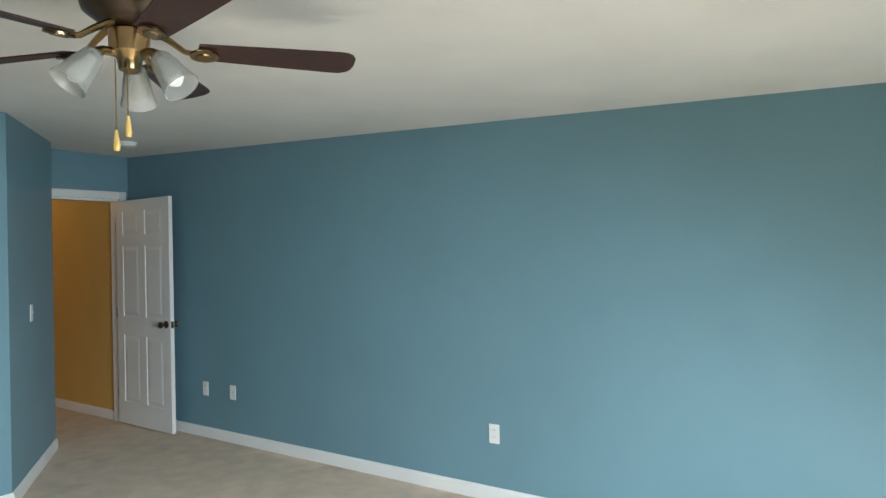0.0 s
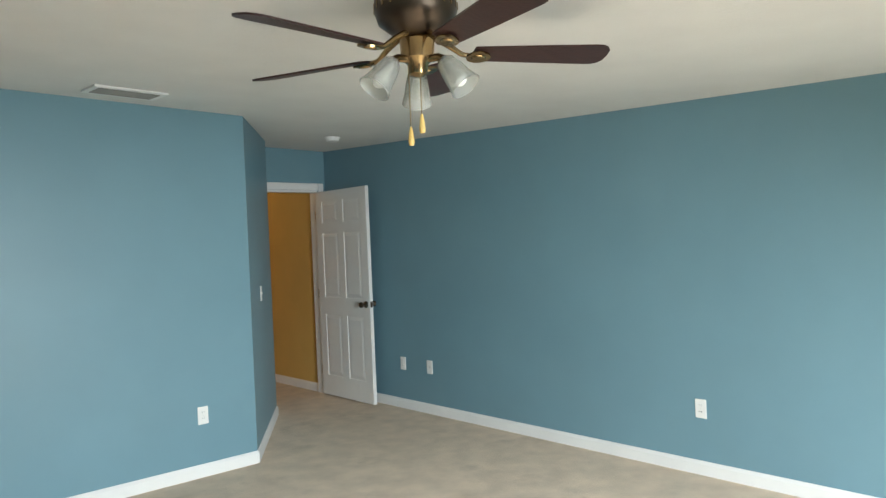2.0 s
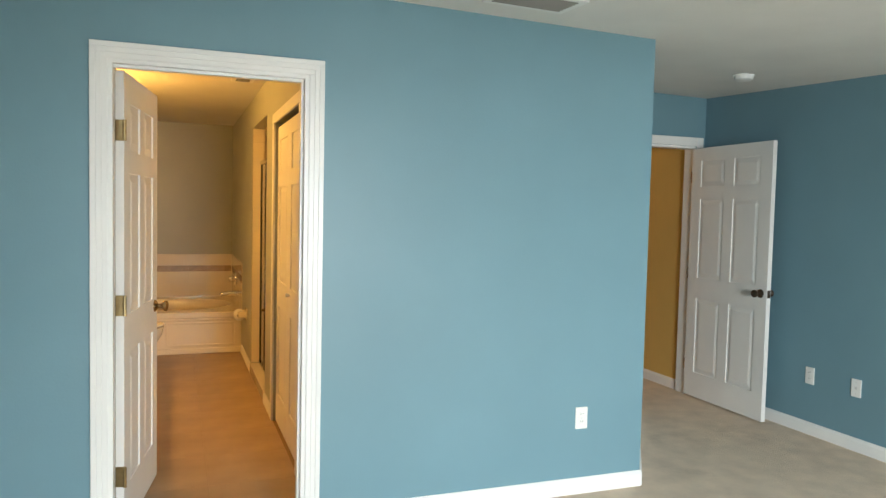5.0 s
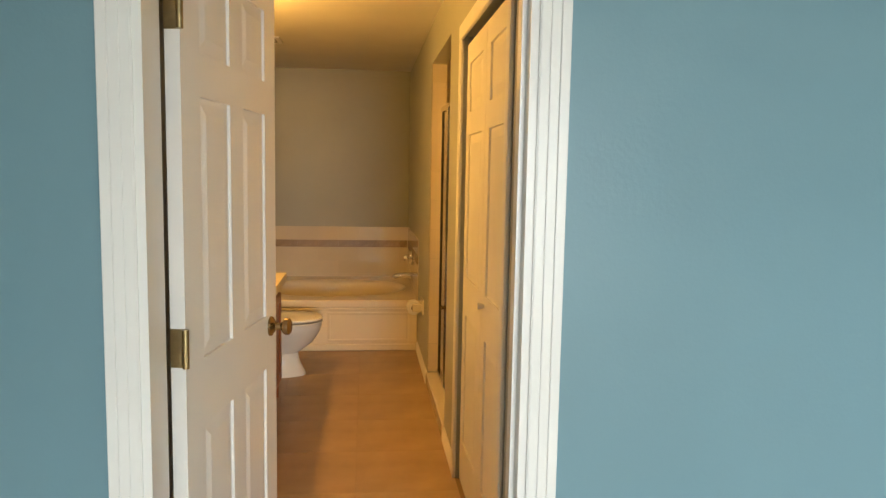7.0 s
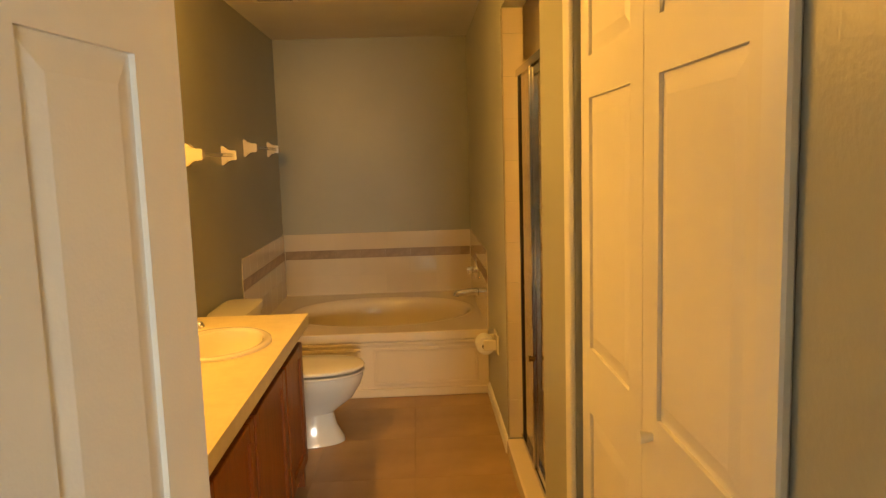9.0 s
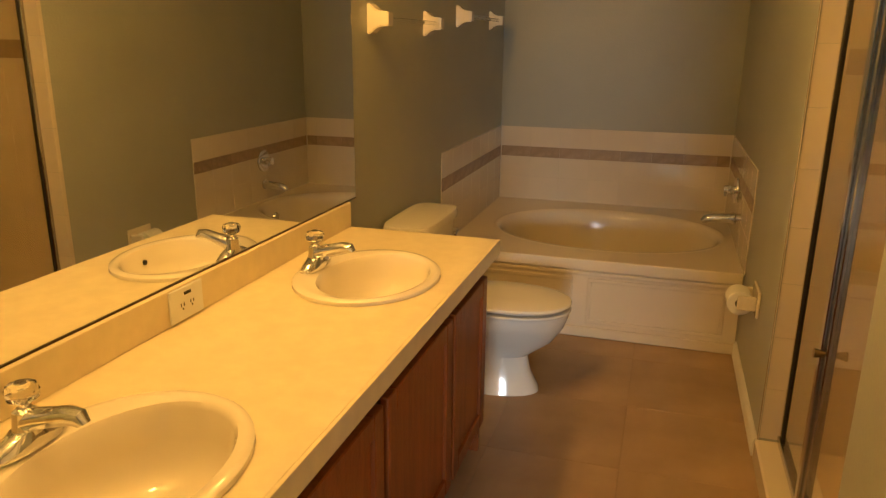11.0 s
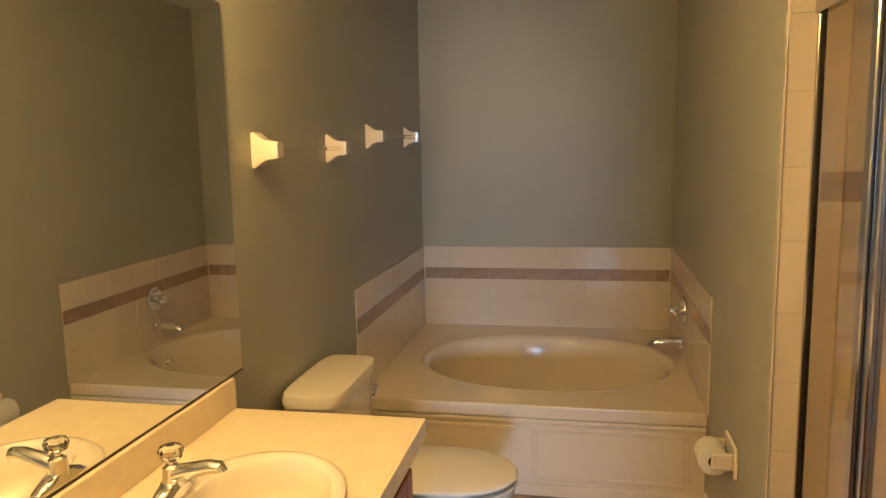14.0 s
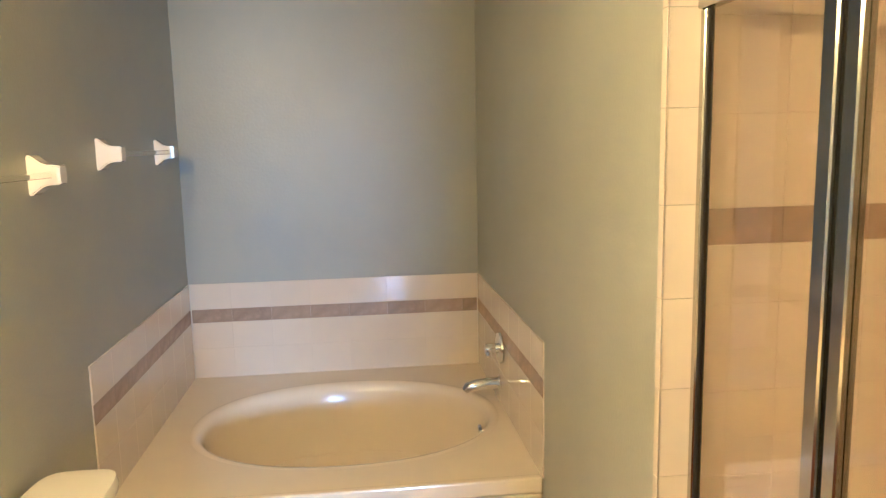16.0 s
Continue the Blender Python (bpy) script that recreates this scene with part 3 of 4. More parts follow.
for k in range(3):
    a = radians(52 + 120 * k)
    d = Vector((math.cos(a), math.sin(a), 0))
    arm = [d * 0.04 + Vector((0, 0, -0.335)), d * 0.075 + Vector((0, 0, -0.335)), d * 0.095 + Vector((0, 0, -0.35))]
    part("lamp_arm", tb(arm, [0.013, 0.013, 0.02], n=10), M_BRASS, fan, smooth=True)
    tilt = Matrix.Translation(d * 0.092 + Vector((0, 0, -0.345))) @ (d * math.sin(radians(38)) + Vector((0, 0, -math.cos(radians(38))))).to_track_quat("Z", "Y").to_matrix().to_4x4() @ Matrix.Diagonal((0.90, 0.90, 1.04, 1.0))
    bm = rg([(0, 0, 0.0, 0.022, 0.022), (0, 0, 0.012, 0.034, 0.034), (0, 0, 0.05, 0.044, 0.044), (0, 0, 0.09, 0.050, 0.050), (0, 0, 0.120, 0.060, 0.060), (0, 0, 0.1205, 0.057, 0.057), (0, 0, 0.088, 0.047, 0.047), (0, 0, 0.05, 0.041, 0.041), (0, 0, 0.015, 0.031, 0.031)], n=28)
    bmesh.ops.transform(bm, matrix=tilt, verts=bm.verts)
    part("shade", bm, M_FROST, fan, "bell-shaped frosted glass shade", smooth=True)
    bm = rg([(0, 0, 0.02, 0.014, 0.014), (0, 0, 0.05, 0.018, 0.018), (0, 0, 0.075, 0.029, 0.029), (0, 0, 0.095, 0.027, 0.027), (0, 0, 0.106, 0.014, 0.014)], n=18)
    bmesh.ops.transform(bm, matrix=tilt, verts=bm.verts)
    part("bulb", bm, M_BULB, fan, "unlit white bulb", smooth=True)
for px, py, zl in ((-0.05, -0.01, 1.80 - C), (-0.04, -0.055, 1.835 - C)):
    part("pull_chain", tb([(px, py, -0.36), (px, py, zl + 0.06)], 0.0018, n=6), M_BRASS, fan)
    part("pull_handle", rg([(px, py, zl, 0.008, 0.008), (px, py, zl + 0.012, 0.0105, 0.0105), (px, py, zl + 0.035, 0.008, 0.008), (px, py, zl + 0.06, 0.004, 0.004)], n=14), M_PULL, fan, "pale wooden chain pull", smooth=True)

# bedroom window
wf = thing("window_1", "white framed bedroom window", "window", (0, -6.3, 0), kind="structure")
bm = bx(WX0, WX0 + 0.05, 0.02, 0.08, 0.6, 1.98)
box(bm, WX1 - 0.05, WX1, 0.02, 0.08, 0.6, 1.98)
box(bm, WX0 + 0.05, WX1 - 0.05, 0.02, 0.08, 0.6, 0.65)
box(bm, WX0 + 0.05, WX1 - 0.05, 0.02, 0.08, 1.93, 1.98)
box(bm, 2.08, 2.12, 0.025, 0.075, 0.65, 1.93)
part("window_frame", bm, M_TRIM, wf)
part("window_sill", bx(WX0 - 0.05, WX1 + 0.05, 0.1005, 0.17, 0.565, 0.595, bevel=0.004), M_TRIM, wf)

# ---- bathroom: vanity ----
V0, V1 = 1.12, 3.09
CT = 0.80
SINKS = [(0.305, 1.55), (0.308, 2.565)]
ct = thing("countertop", "cream laminate vanity countertop with backsplash", "countertop")
part("top", slab_with_ovals(0.002, 0.565, V0, V1, CT - 0.038, CT, [(x, y, 0.18, 0.222) for x, y in SINKS]), M_COUNTER, ct)
part("front_edge", bx(0.5655, 0.575, V0, V1, CT - 0.052, CT + 0.0005, bevel=0.001), M_COUNTER, ct)
part("backsplash", bx(0.002, 0.022, V0, V1 + 0.003, CT + 0.0005, CT + 0.09, bevel=0.002), M_COUNTER, ct)

va = thing("vanity_cabinet", "brown oak vanity cabinet with flat panel doors", "cabinet")
bm = bx(0.003, 0.525, V0 + 0.02, V0 + 0.04, 0.10, CT - 0.04)
box(bm, 0.003, 0.525, V1 - 0.045, V1 - 0.025, 0.0, CT - 0.04)
box(bm, 0.003, 0.45, V0 + 0.04, V1 - 0.045, 0.0, 0.10)
box(bm, 0.003, 0.52, V0 + 0.04, V1 - 0.045, 0.10, 0.12)
part("body", bm, M_OAK, va)
bm = bx(0.507, 0.525, V0 + 0.04, V1 - 0.045, 0.12, 0.15)
EDGES = [V0 + 0.04, 1.56, 2.09, 2.63, V1 - 0.045]
for y0, y1 in ((V0 + 0.04, V0 + 0.062), (V1 - 0.067, V1 - 0.045)):
    box(bm, 0.507, 0.525, y0, y1, 0.15, CT - 0.045)
part("face_frame", bm, M_OAK, va)
# Dark sheet behind the doors; its colour paints the shade in their gaps.
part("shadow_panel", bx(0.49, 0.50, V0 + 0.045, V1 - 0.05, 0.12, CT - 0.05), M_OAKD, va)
for ya, yb in zip(EDGES, EDGES[1:]):
    y0, y1 = ya + 0.014, yb - 0.014
    z0, z1 = 0.135, CT - 0.115
    s = 0.055
    dr = part("door", bx(0.527, 0.537, y0 + s - 0.004, y1 - s + 0.004, z0 + s - 0.004, z1 - s + 0.004), M_OAK, va)
    for a, b in ((y0, y0 + s), (y1 - s, y1)):
        part("stile", bx(0.527, 0.548, a, b, z0, z1, bevel=0.004, seg=2), M_OAK, dr)
    for a, b in ((z0, z0 + s), (z1 - s, z1)):
        part("rail", bx(0.527, 0.5475, y0 + s, y1 - s, a, b, bevel=0.003), M_OAK, dr)


def sink(cx, cy):
    t = thing("sink", "oval cream drop-in bathroom sink", "sink", (cx, cy, CT), group="vanity sinks")
    rows = [(0, 0, 0.001, 0.203, 0.248), (0, 0, 0.010, 0.202, 0.247), (0, 0, 0.015, 0.195, 0.240), (0.005, 0, 0.015, 0.18, 0.225),
            (0.020, 0, 0.011, 0.152, 0.212), (0.022, 0, 0.0, 0.145, 0.205), (0.022, 0, -0.05, 0.139, 0.194), (0.020, 0, -0.09, 0.126, 0.172), (0.016, 0, -0.12, 0.092, 0.125), (0.01, 0, -0.135, 0.025, 0.025)]
    part("basin", rg(rows, n=56, cap0=False), M_SINK, t, smooth=True)
    part("drain", rg([(0.01, 0, -0.1345, 0.024, 0.024), (0.01, 0, -0.1315, 0.022, 0.022), (0.01, 0, -0.130, 0.014, 0.014)], n=20), M_CHROME, t, smooth=True)
    bm = tb([(0.158, 0.0, -0.032), (0.166, 0.0, -0.032)], 0.008, n=12)
    part("overflow_hole", bm, M_DARK, t)
    return t


def faucet(cx, cy):
    t = thing("faucet", "chrome faucet with a clear acrylic knob", "faucet", (cx, cy, CT + 0.0155), group="vanity faucets")
    part("base", rg([(0, 0, 0, 0.026, 0.078), (0, 0, 0.010, 0.026, 0.078), (0, 0, 0.022, 0.022, 0.06), (0, 0, 0.034, 0.020, 0.032)], n=28, p=2.4), M_CHROME, t, smooth=True)
    part("body", rg([(0, 0, 0.025, 0.022, 0.026), (0, 0, 0.05, 0.020, 0.021), (0, 0, 0.068, 0.019, 0.019), (0, 0, 0.074, 0.012, 0.012)], n=24), M_CHROME, t, smooth=True)
    part("spout", tb([(0.0, 0, 0.045), (0.03, 0, 0.058), (0.060, 0, 0.066), (0.088, 0, 0.074), (0.108, 0, 0.073), (0.115, 0, 0.062)], [0.021, 0.021, 0.019, 0.018, 0.017, 0.012], n=14), M_CHROME, t, smooth=True)
    part("stem", tb([(0, 0, 0.07), (0, 0, 0.086)], 0.008, n=10), M_CHROME, t, smooth=True)
    part("knob", rg([(0, 0, 0.084, 0.014, 0.014), (0, 0, 0.092, 0.024, 0.024), (0, 0, 0.108, 0.027, 0.027), (0, 0, 0.118, 0.023, 0.023), (0, 0, 0.121, 0.012, 0.012)], n=10), M_ACRYL, t, "clear faceted acrylic knob")
    part("knob_cap", rg([(0, 0, 0.1215, 0.010, 0.010), (0, 0, 0.1235, 0.009, 0.009)], n=14), M_CHROME, t)
    t.scale = (1.0, 1.0, 0.88)
    return t


for x, y in SINKS:
    sink(x, y)
    faucet(0.145, y)

mr = thing("mirror", "large frameless wall mirror above the vanity", "mirror")
part("glass", bx(0.0015, 0.008, V0, 3.165, CT + 0.0945, 1.93), M_MIRROR, mr)
part("edge_channel", bx(0.0015, 0.011, V0, 3.165, CT + 0.0905, CT + 0.0942), M_BRONZE, mr)

gf = thing("gfci_outlet", "white double outlet plate on the backsplash", "outlet", (0.0225, 2.125, CT + 0.046), 90)
part("cover", bx(-0.062, 0.062, -0.007, -0.0005, -0.040, 0.040, bevel=0.003, seg=2), M_PLATE, gf)
for cx in (-0.018, 0.018):
    bm = bmesh.new()
    box(bm, cx - 0.007, cx - 0.005, -0.0082, -0.0068, -0.006, 0.002)
    box(bm, cx + 0.004, cx + 0.006, -0.0082, -0.0068, -0.006, 0.002)
    box(bm, cx - 0.002, cx + 0.001, -0.0082, -0.0068, -0.014, -0.010)
    part("slot", bm, M_DARK, gf)
part("test_button", bx(-0.010, 0.014, -0.009, -0.0068, 0.020, 0.027), M_DARK, gf, "dark test button")

# ---- toilet ----
TY = 3.60
to = thing("toilet", "white two-piece toilet with closed lid", "toilet", (0, TY, 0))
part("bowl", rg([(0.42, 0, 0.001, 0.235, 0.112), (0.42, 0, 0.025, 0.23, 0.105), (0.42, 0, 0.09, 0.195, 0.078), (0.42, 0, 0.16, 0.18, 0.074), (0.47, 0, 0.24, 0.235, 0.125), (0.485, 0, 0.31, 0.265, 0.165), (0.49, 0, 0.355, 0.275, 0.18), (0.49, 0, 0.375, 0.272, 0.178)], n=48, p=2.15), M_PORC, to, smooth=True)
part("seat", rg([(0.50, 0, 0.376, 0.268, 0.184), (0.50, 0, 0.381, 0.274, 0.188), (0.50, 0, 0.390, 0.272, 0.187)], n=48, p=2.15), M_PORC, to, smooth=True)
part("lid", rg([(0.50, 0, 0.398, 0.262, 0.177), (0.50, 0, 0.402, 0.270, 0.185), (0.50, 0, 0.410, 0.275, 0.188), (0.50, 0, 0.418, 0.270, 0.184), (0.50, 0, 0.424, 0.245, 0.165), (0.50, 0, 0.426, 0.1, 0.07)], n=48, p=2.15), M_PORC, to, smooth=True)
for sy in (-0.07, 0.07):
    part("lid_hinge", tb([(0.245, sy - 0.02, 0.402), (0.245, sy + 0.02, 0.402)], 0.011, n=10), M_PORC, to, smooth=True)
part("tank", rg([(0.115, 0, 0.37, 0.085, 0.20), (0.115, 0, 0.40, 0.09, 0.215), (0.118, 0, 0.70, 0.098, 0.235)], n=48, p=6), M_PORC, to, smooth=True)
part("tank_lid", rg([(0.122, 0, 0.701, 0.108, 0.245), (0.122, 0, 0.72, 0.110, 0.248), (0.122, 0, 0.738, 0.104, 0.242), (0.122, 0, 0.742, 0.08, 0.21)], n=48, p=5), M_PORC, to, smooth=True)
bm = tb([(0.213, 0.17, 0.64), (0.235, 0.17, 0.64)], 0.012, n=10)
tube(bm, [(0.233, 0.175, 0.64), (0.238, 0.11, 0.632)], 0.006, n=8)
part("flush_handle", bm, M_CHROME, to, smooth=True)
part("shutoff_valve", tb([(0.012, 0.27, 0.16), (0.05, 0.27, 0.16), (0.06, 0.25, 0.25), (0.08, 0.19, 0.37)], [0.012, 0.01, 0.006, 0.006], n=8), M_CHROME, to, smooth=True)

# ---- bathtub ----
T0 = 4.27
TR = 0.41
tub = thing("bathtub", "cream drop-in bathtub with a panelled apron", "bathtub")
OV = (0.80, 4.95, 0.64, 0.485)
part("deck", slab_with_ovals(0.0065, 1.4935, T0, BN - 0.0065, TR - 0.04, TR, [OV], n=72, p=2.15), M_TUB, tub)
part("basin", rg([(OV[0], OV[1], TR + 0.001, OV[2] + 0.02, OV[3] + 0.02), (OV[0], OV[1], TR + 0.004, OV[2] + 0.008, OV[3] + 0.008), (OV[0], OV[1], TR + 0.001, OV[2] - 0.008, OV[3] - 0.008), (OV[0], OV[1], TR - 0.012, OV[2] - 0.024, OV[3] - 0.024), (OV[0], OV[1], TR - 0.04, OV[2] - 0.036, OV[3] - 0.036), (OV[0], OV[1], TR - 0.09, OV[2] - 0.046, OV[3] - 0.044), (OV[0] - 0.01, OV[1], TR - 0.22, OV[2] - 0.08, OV[3] - 0.07), (OV[0] - 0.01, OV[1], TR - 0.32, OV[2] - 0.13, OV[3] - 0.11), (OV[0], OV[1], TR - 0.36, OV[2] - 0.24, OV[3] - 0.20)], n=72, p=2.15, cap0=False), M_TUB, tub, smooth=True)
part("front_lip", bx(0.0065, 1.4935, T0 - 0.012, T0 + 0.02, TR - 0.055, TR + 0.004, bevel=0.008, seg=3), M_TUB, tub)
bm = bx(0.0065, 1.4935, T0 + 0.004, T0 + 0.03, 0.001, TR - 0.055)
part("apron", bm, M_TUB, tub)
for a, b in ((0.06, 0.70), (0.775, 1.43)):
    bm = bmesh.new()
    for q in ((a, b, 0.075, 0.095), (a, b, TR - 0.115, TR - 0.095)):
        box(bm, q[0], q[1], T0 - 0.004, T0 + 0.0045, q[2], q[3], bevel=0.003)
    for q in ((a, a + 0.02), (b - 0.02, b)):
        box(bm, q[0], q[1], T0 - 0.0035, T0 + 0.0045, 0.095, TR - 0.115, bevel=0.003)
    part("apron_moulding", bm, M_TUB, tub)
part("apron_rail", bx(0.0065, 1.4935, T0 - 0.008, T0 + 0.0045, TR - 0.080, TR - 0.060, bevel=0.004), M_TUB, tub)
part("toe_strip", bx(0.0065, 1.4935, T0 - 0.012, T0 + 0.0038, 0.001, 0.055, bevel=0.005), M_TUB, tub)
part("overflow_plate", tb([(1.392, 4.95, TR - 0.10), (1.378, 4.95, TR - 0.103)], [0.034, 0.030], n=20), M_CHROME, tub, smooth=True)
part("drain", rg([(1.10, 4.96, TR - 0.3595, 0.03, 0.03), (1.10, 4.96, TR - 0.355, 0.026, 0.026)], n=18), M_CHROME, tub)

ts = thing("tub_spout", "chrome bathtub spout on the tiled wall", "tub spout")
part("body", tb([(1.489, 5.0, 0.515), (1.44, 5.0, 0.515), (1.38, 5.0, 0.510), (1.34, 5.0, 0.500), (1.325, 5.0, 0.485)], [0.027, 0.026, 0.026, 0.024, 0.018], n=20), M_CHROME, ts, smooth=True)
part("flange", tb([(1.489, 5.0, 0.515), (1.480, 5.0, 0.515)], 0.034, n=20), M_CHROME, ts, smooth=True)
tv = thing("tub_valve", "chrome round bathtub valve with a lever", "valve")
part("escutcheon", tb([(1.489, 5.0, 0.675), (1.480, 5.0, 0.675), (1.474, 5.0, 0.675)], [0.072, 0.070, 0.05], n=28), M_CHROME, tv, smooth=True)
part("knob", tb([(1.476, 5.0, 0.675), (1.45, 5.0, 0.675), (1.42, 5.0, 0.675)], [0.022, 0.026, 0.022], n=18), M_CHROME, tv, smooth=True)
part("lever", tb([(1.432, 5.0, 0.675), (1.425, 4.96, 0.65)], [0.008, 0.006], n=8), M_CHROME, tv, smooth=True)

# toilet paper holder
tp = thing("toilet_paper_holder", "cream ceramic toilet paper holder on the wall", "paper holder", (W, 3.76, 0.46))
part("back_plate", bx(-0.014, -0.0005, -0.085, 0.085, -0.055, 0.055, bevel=0.006, seg=2), M_SINK, tp)
for s in (-1, 1):
    part("arm", bx(-0.085, -0.0135, s * 0.066 - 0.010, s * 0.066 + 0.010, -0.030, 0.030, bevel=0.008, seg=2), M_SINK, tp)
roll = thing("toilet_roll", "nearly full white toilet paper roll on its holder", "toilet paper", (W - 0.072, 3.76, 0.452))
bm = bmesh.new()
n = 28
L = []
for y, r in ((-0.052, 0.019), (-0.052, 0.047), (-0.049, 0.050), (0.049, 0.050), (0.052, 0.047), (0.052, 0.019)):
    L.append([bm.verts.new((r * math.cos(2 * math.pi * i / n), y, r * math.sin(2 * math.pi * i / n))) for i in range(n)])
for a, b in zip(L, L[1:] + L[:1]):
    for i in range(n):
        bm.faces.new((a[i], a[(i + 1) % n], b[(i + 1) % n], b[i]))
part("paper", bm, M_PAPER, roll, smooth=True)
part("tube", tb([(0, -0.0535, 0), (0, 0.0535, 0)], 0.0188, n=16), M_DARK, roll, "dark cardboard core")

# towel bars: ceramic posts with clear bars


def post(bm_y, z):
    bm = bmesh.new()
    loops = []
    for x, hy, hz in ((0.001, 0.030, 0.054), (0.010, 0.030, 0.054), (0.020, 0.029, 0.046), (0.034, 0.027, 0.034), (0.05, 0.026, 0.028), (0.078, 0.025, 0.026), (0.083, 0.022, 0.023)):
        loops.append([bm.verts.new(v) for v in ((x, bm_y - hy, z - hz), (x, bm_y + hy, z - hz), (x, bm_y + hy, z + hz), (x, bm_y - hy, z + hz))])
    for a, b in zip(loops, loops[1:]):
        for k in range(4):
            bm.faces.new((a[k], a[(k + 1) % 4], b[(k + 1) % 4], b[k]))
    bm.faces.new(loops[0])
    bm.faces.new(loops[-1])
    bmesh.ops.bevel(bm, geom=[e for e in bm.edges if abs(e.verts[0].co.x - e.verts[1].co.x) > 1e-4], offset=0.004, segments=2, affect="EDGES")
    return bm


for ya, yb, z in ((3.35, 3.995, 1.527), (4.525, 5.245, 1.577)):
    b = thing("towel_bar", "cream ceramic towel bar posts with a clear bar", "towel bar", group="towel bars")
    part("post", post(ya, z), M_SINK, b, smooth=True)
    part("post", post(yb, z), M_SINK, b, smooth=True)
    part("bar", bx(0.055, 0.072, ya + 0.024, yb - 0.024, z - 0.0085, z + 0.0085, bevel=0.002), M_BAR, b, "clear acrylic bar")

# ---- shower enclosure ----
sh = thing("shower_enclosure", "chrome framed glass shower enclosure with a door", "shower")
GX = W + 0.078
Z0, Z1 = 0.11, 1.84


def bar(nm, y0, y1, z0, z1, w=0.035, material=None, x=None, bev=0.003):
    x = GX if x is None else x
    return part(nm, bx(x - w / 2, x + w / 2, y0, y1, z0, z1, bevel=bev), material or M_FRAME, sh)


bar("wall_channel", S1 - 0.022, S1 - 0.001, Z0, Z1, 0.022)
bar("wall_channel", S0 + 0.001, S0 + 0.022, Z0, Z1)
bar("header", S0 + 0.001, S1 - 0.001, Z1, Z1 + 0.035)
bar("sill", S0 + 0.001, S1 - 0.001, Z0 - 0.025, Z0)
MU = 2.88
bar("mullion", MU - 0.014, MU + 0.020, Z0, Z1, 0.045)
bar("gasket", MU + 0.0205, MU + 0.026, Z0, Z1, 0.02, M_BLACK)
bar("gasket", S1 - 0.029, S1 - 0.0225, Z0, Z1, 0.02, M_BLACK)
bar("gasket", MU - 0.020, MU - 0.0145, Z0, Z1, 0.02, M_BLACK)
sdoor = bar("door_stile", MU - 0.052, MU - 0.0205, Z0 + 0.01, Z1 - 0.01, 0.028)
bar("door_stile", S0 + 0.026, S0 + 0.055, Z0 + 0.01, Z1 - 0.01, 0.028)
bar("door_rail", S0 + 0.055, MU - 0.052, Z1 - 0.042, Z1 - 0.01, 0.026)
bar("door_rail", S0 + 0.055, MU - 0.052, Z0 + 0.01, Z0 + 0.042, 0.026)
g1 = bar("fixed_pane", MU + 0.026, S1 - 0.029, Z0, Z1, 0.005, M_GLASS, bev=0.0)
g2 = bar("door_pane", S0 + 0.055, MU - 0.052, Z0 + 0.042, Z1 - 0.042, 0.005, M_GLASS, bev=0.0)
g1.visible_shadow = g2.visible_shadow = False
part("handle", tb([(GX - 0.016, MU - 0.036, 0.62), (GX - 0.045, MU - 0.036, 0.62)], [0.008, 0.014], n=12), M_BRASS, sh, "small brass knob", smooth=True)
curb = structure("shower_curb", bx(W - 0.012, W + 0.1, S0 + 0.0005, S1 - 0.0005, -0.003, 0.084, bevel=0.006), M_TILE, "cream tiled shower curb", "curb")
structure("shower_floor", bx(W + 0.1, 2.4, S0, S1 + 0.06, -0.002, 0.03), M_TUB, "cream shower pan", "shower floor")

# ---- tiles ----


def tile_mesh(w, h, d, material, name):
    """One tile in x and z, its glazed face towards -y, with eased edges."""
    g, e = 0.0005, 0.0012
    bm = bmesh.new()
    lo = [bm.verts.new((x, 0, z)) for x, z in ((g, g), (w - g, g), (w - g, h - g), (g, h - g))]
    mi = [bm.verts.new((v.co.x, -d + e * 0.6, v.co.z)) for v in lo]
    hi = [bm.verts.new((x, -d, z)) for x, z in ((g + e, g + e), (w - g - e, g + e), (w - g - e, h - g - e), (g + e, h - g - e))]
    for a, b in ((lo, mi), (mi, hi)):
        for k in range(4):
            bm.faces.new((a[k], a[(k + 1) % 4], b[(k + 1) % 4], b[k]))
    bm.faces.new(hi)
    return finish(name, bm, material)


def tile_run(parent, origin, rz, length, rows, tw, d=0.0016):
    """Lays rows (z0, z1, border) of tiles along a wall from origin."""
    base = pose(*origin, 0, 0, rz)
    for z0, z1, border in rows:
        cache = {}
        x = 0.0
        while x < length - 0.005:
            w = round(min(tw, length - x), 4)
            if w not in cache:
                cache[w] = tile_mesh(w, z1 - z0, d, M_BAND if border else M_TILE, "border_tile" if border else "tile")
            o = new("border_tile" if border else "tile", cache[w])
            o.parent = parent
            o.matrix_basis = base @ pose(x, 0, z0)
            x += w


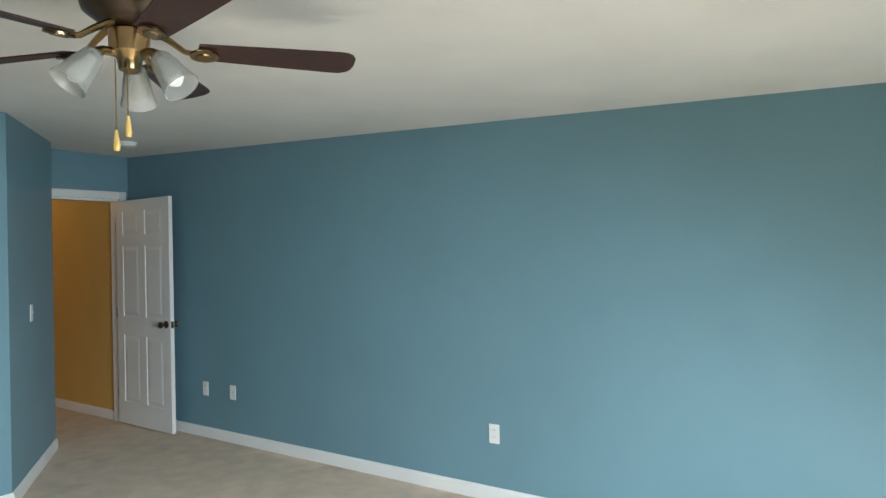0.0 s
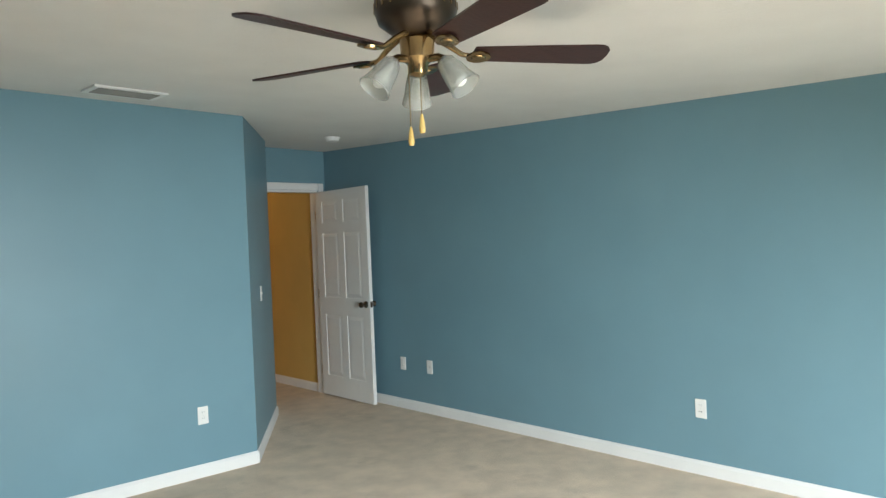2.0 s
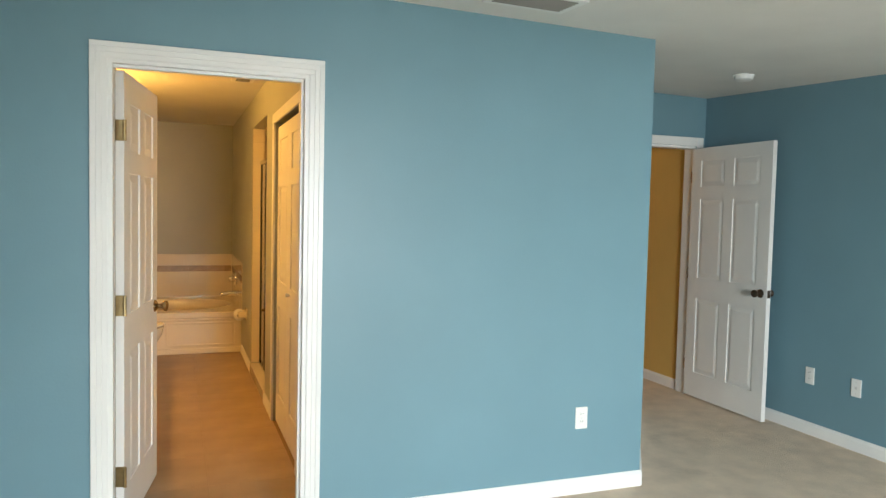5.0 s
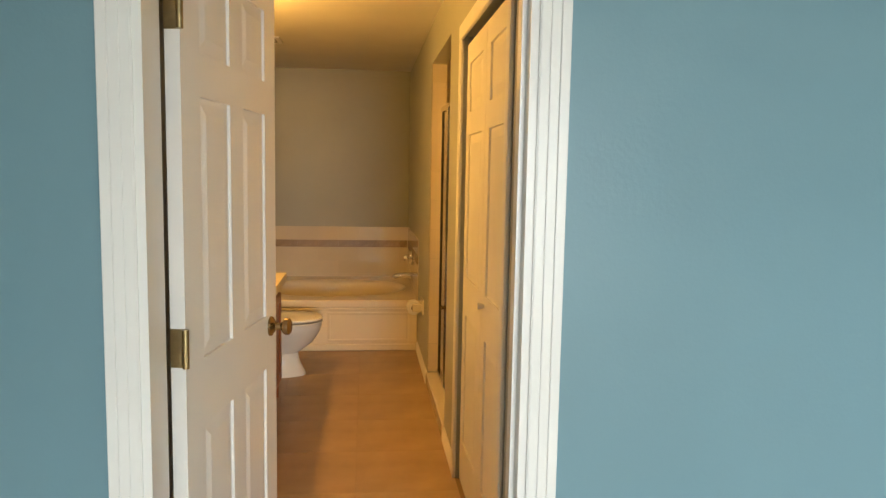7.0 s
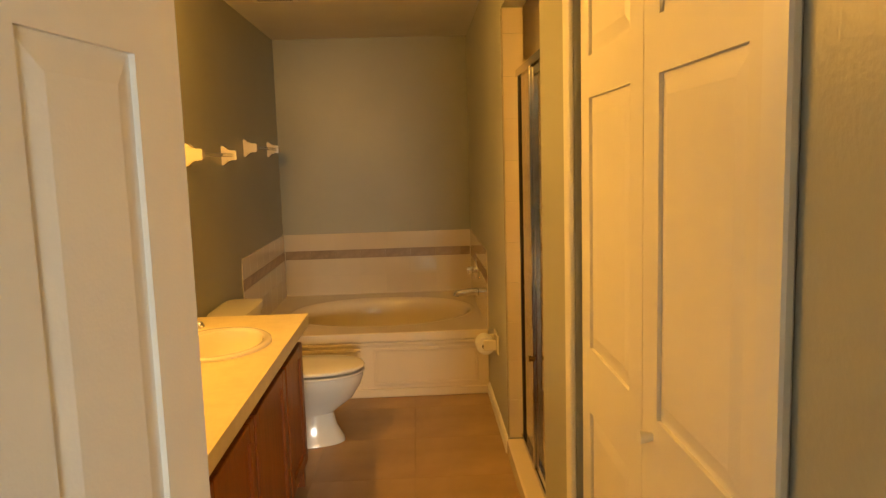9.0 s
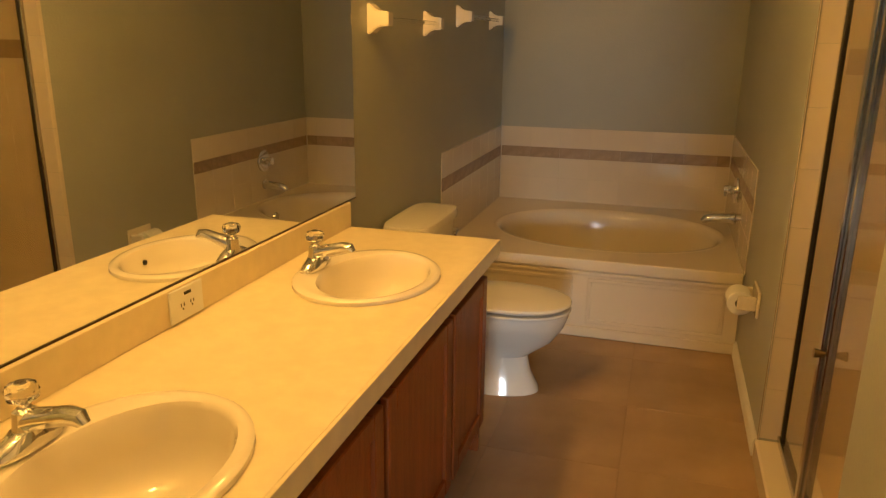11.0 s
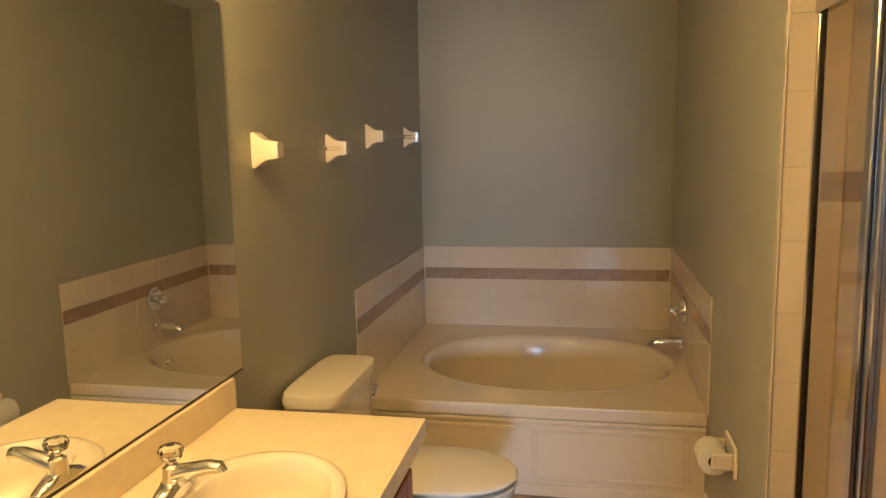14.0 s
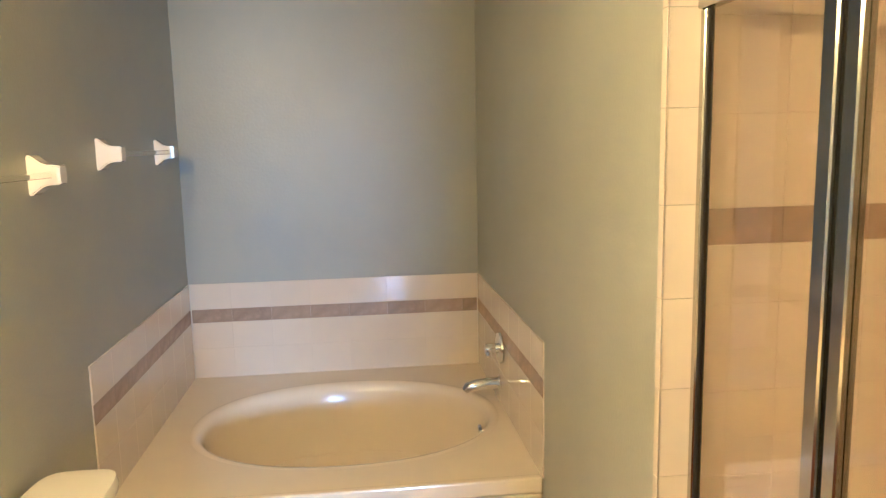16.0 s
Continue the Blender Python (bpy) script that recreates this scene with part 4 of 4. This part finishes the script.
ROWS = [(TR - 0.002, 0.566, False), (0.566, 0.702, False), (0.702, 0.772, True), (0.772, 0.905, False)]
sur = thing("tub_surround", "cream wall tiles with a brown border round the bathtub", "wall tiles", kind="structure")
bm = bx(0.0005, 0.0045, T0 - 0.012, BN - 0.0005, TR, 0.9045)
box(bm, W - 0.0045, W - 0.0005, T0 - 0.012, BN - 0.0005, TR, 0.9045)
box(bm, 0.0045, W - 0.0045, BN - 0.0045, BN - 0.0005, TR, 0.9045)
part("grout", bm, M_TGROUT, sur)
tile_run(sur, (0.0045 + 0.006, BN - 0.0045, 0), 0, W - 0.021, ROWS, 0.2)
tile_run(sur, (0.0045, T0 - 0.012, 0), 90, BN - T0 + 0.001, ROWS, 0.2)
tile_run(sur, (W - 0.0045, BN - 0.011, 0), -90, BN - T0 + 0.001, ROWS, 0.2)
LOW = [(0.001, 0.15, False), (0.15, 0.30, False), (0.30, TR - 0.002, False)]
tile_run(sur, (0.0045, T0 - 0.012, 0), 90, 0.015, LOW, 0.2)
tile_run(sur, (W - 0.0045, T0 + 0.003, 0), -90, 0.015, LOW, 0.2)

st = thing("shower_tiles", "cream shower wall tiles with a brown border", "wall tiles", kind="structure")
SR = [(0.03 + 0.2 * i, 0.23 + 0.2 * i, False) for i in range(6)] + [(1.23, 1.36, False), (1.36, 1.44, True)] + [(1.44 + 0.2 * i, 1.64 + 0.2 * i, False) for i in range(4)]
tile_run(st, (W + 0.1, S1 + 0.06, 0), 0, 0.8, SR, 0.2)
tile_run(st, (2.4, S1 + 0.053, 0), -90, S1 - S0 + 0.045, SR, 0.2)
tile_run(st, (2.393, S0, 0), 180, 0.79, SR, 0.2)
# tiled reveal and edge strip beside the shower
JR = [(0.09 + 0.195 * i, 0.285 + 0.195 * i, False) for i in range(10)] + [(2.04, 2.155, False)]
tile_run(st, (W + 0.002, S1 - 0.0005, 0), 0, 0.098, JR, 0.098, 0.0022)
tile_run(st, (W - 0.0005, S1 + 0.018, 0), -90, 0.024, [(0.001, 0.09, False)] + JR, 0.024, 0.0022)

# floor tiles
cache = {}
xs = [0.0, 0.07, 0.55, 1.03, 1.4985]
ys = [0.125] + [4.06 + 0.485 * i for i in range(-8, 1) if 4.06 + 0.485 * i > 0.16] + [T0 + 0.02]
for a, b in zip(xs, xs[1:]):
    for c, d in zip(ys, ys[1:]):
        key = (round(b - a, 4), round(d - c, 4))
        if key not in cache:
            cache[key] = tile_mesh(b - a, d - c, 0.003, M_FLOOR, "floor_tile")
        o = new("floor_tile", cache[key])
        o.parent = bath_floor
        o.matrix_basis = pose(a, c, -0.003, -90)
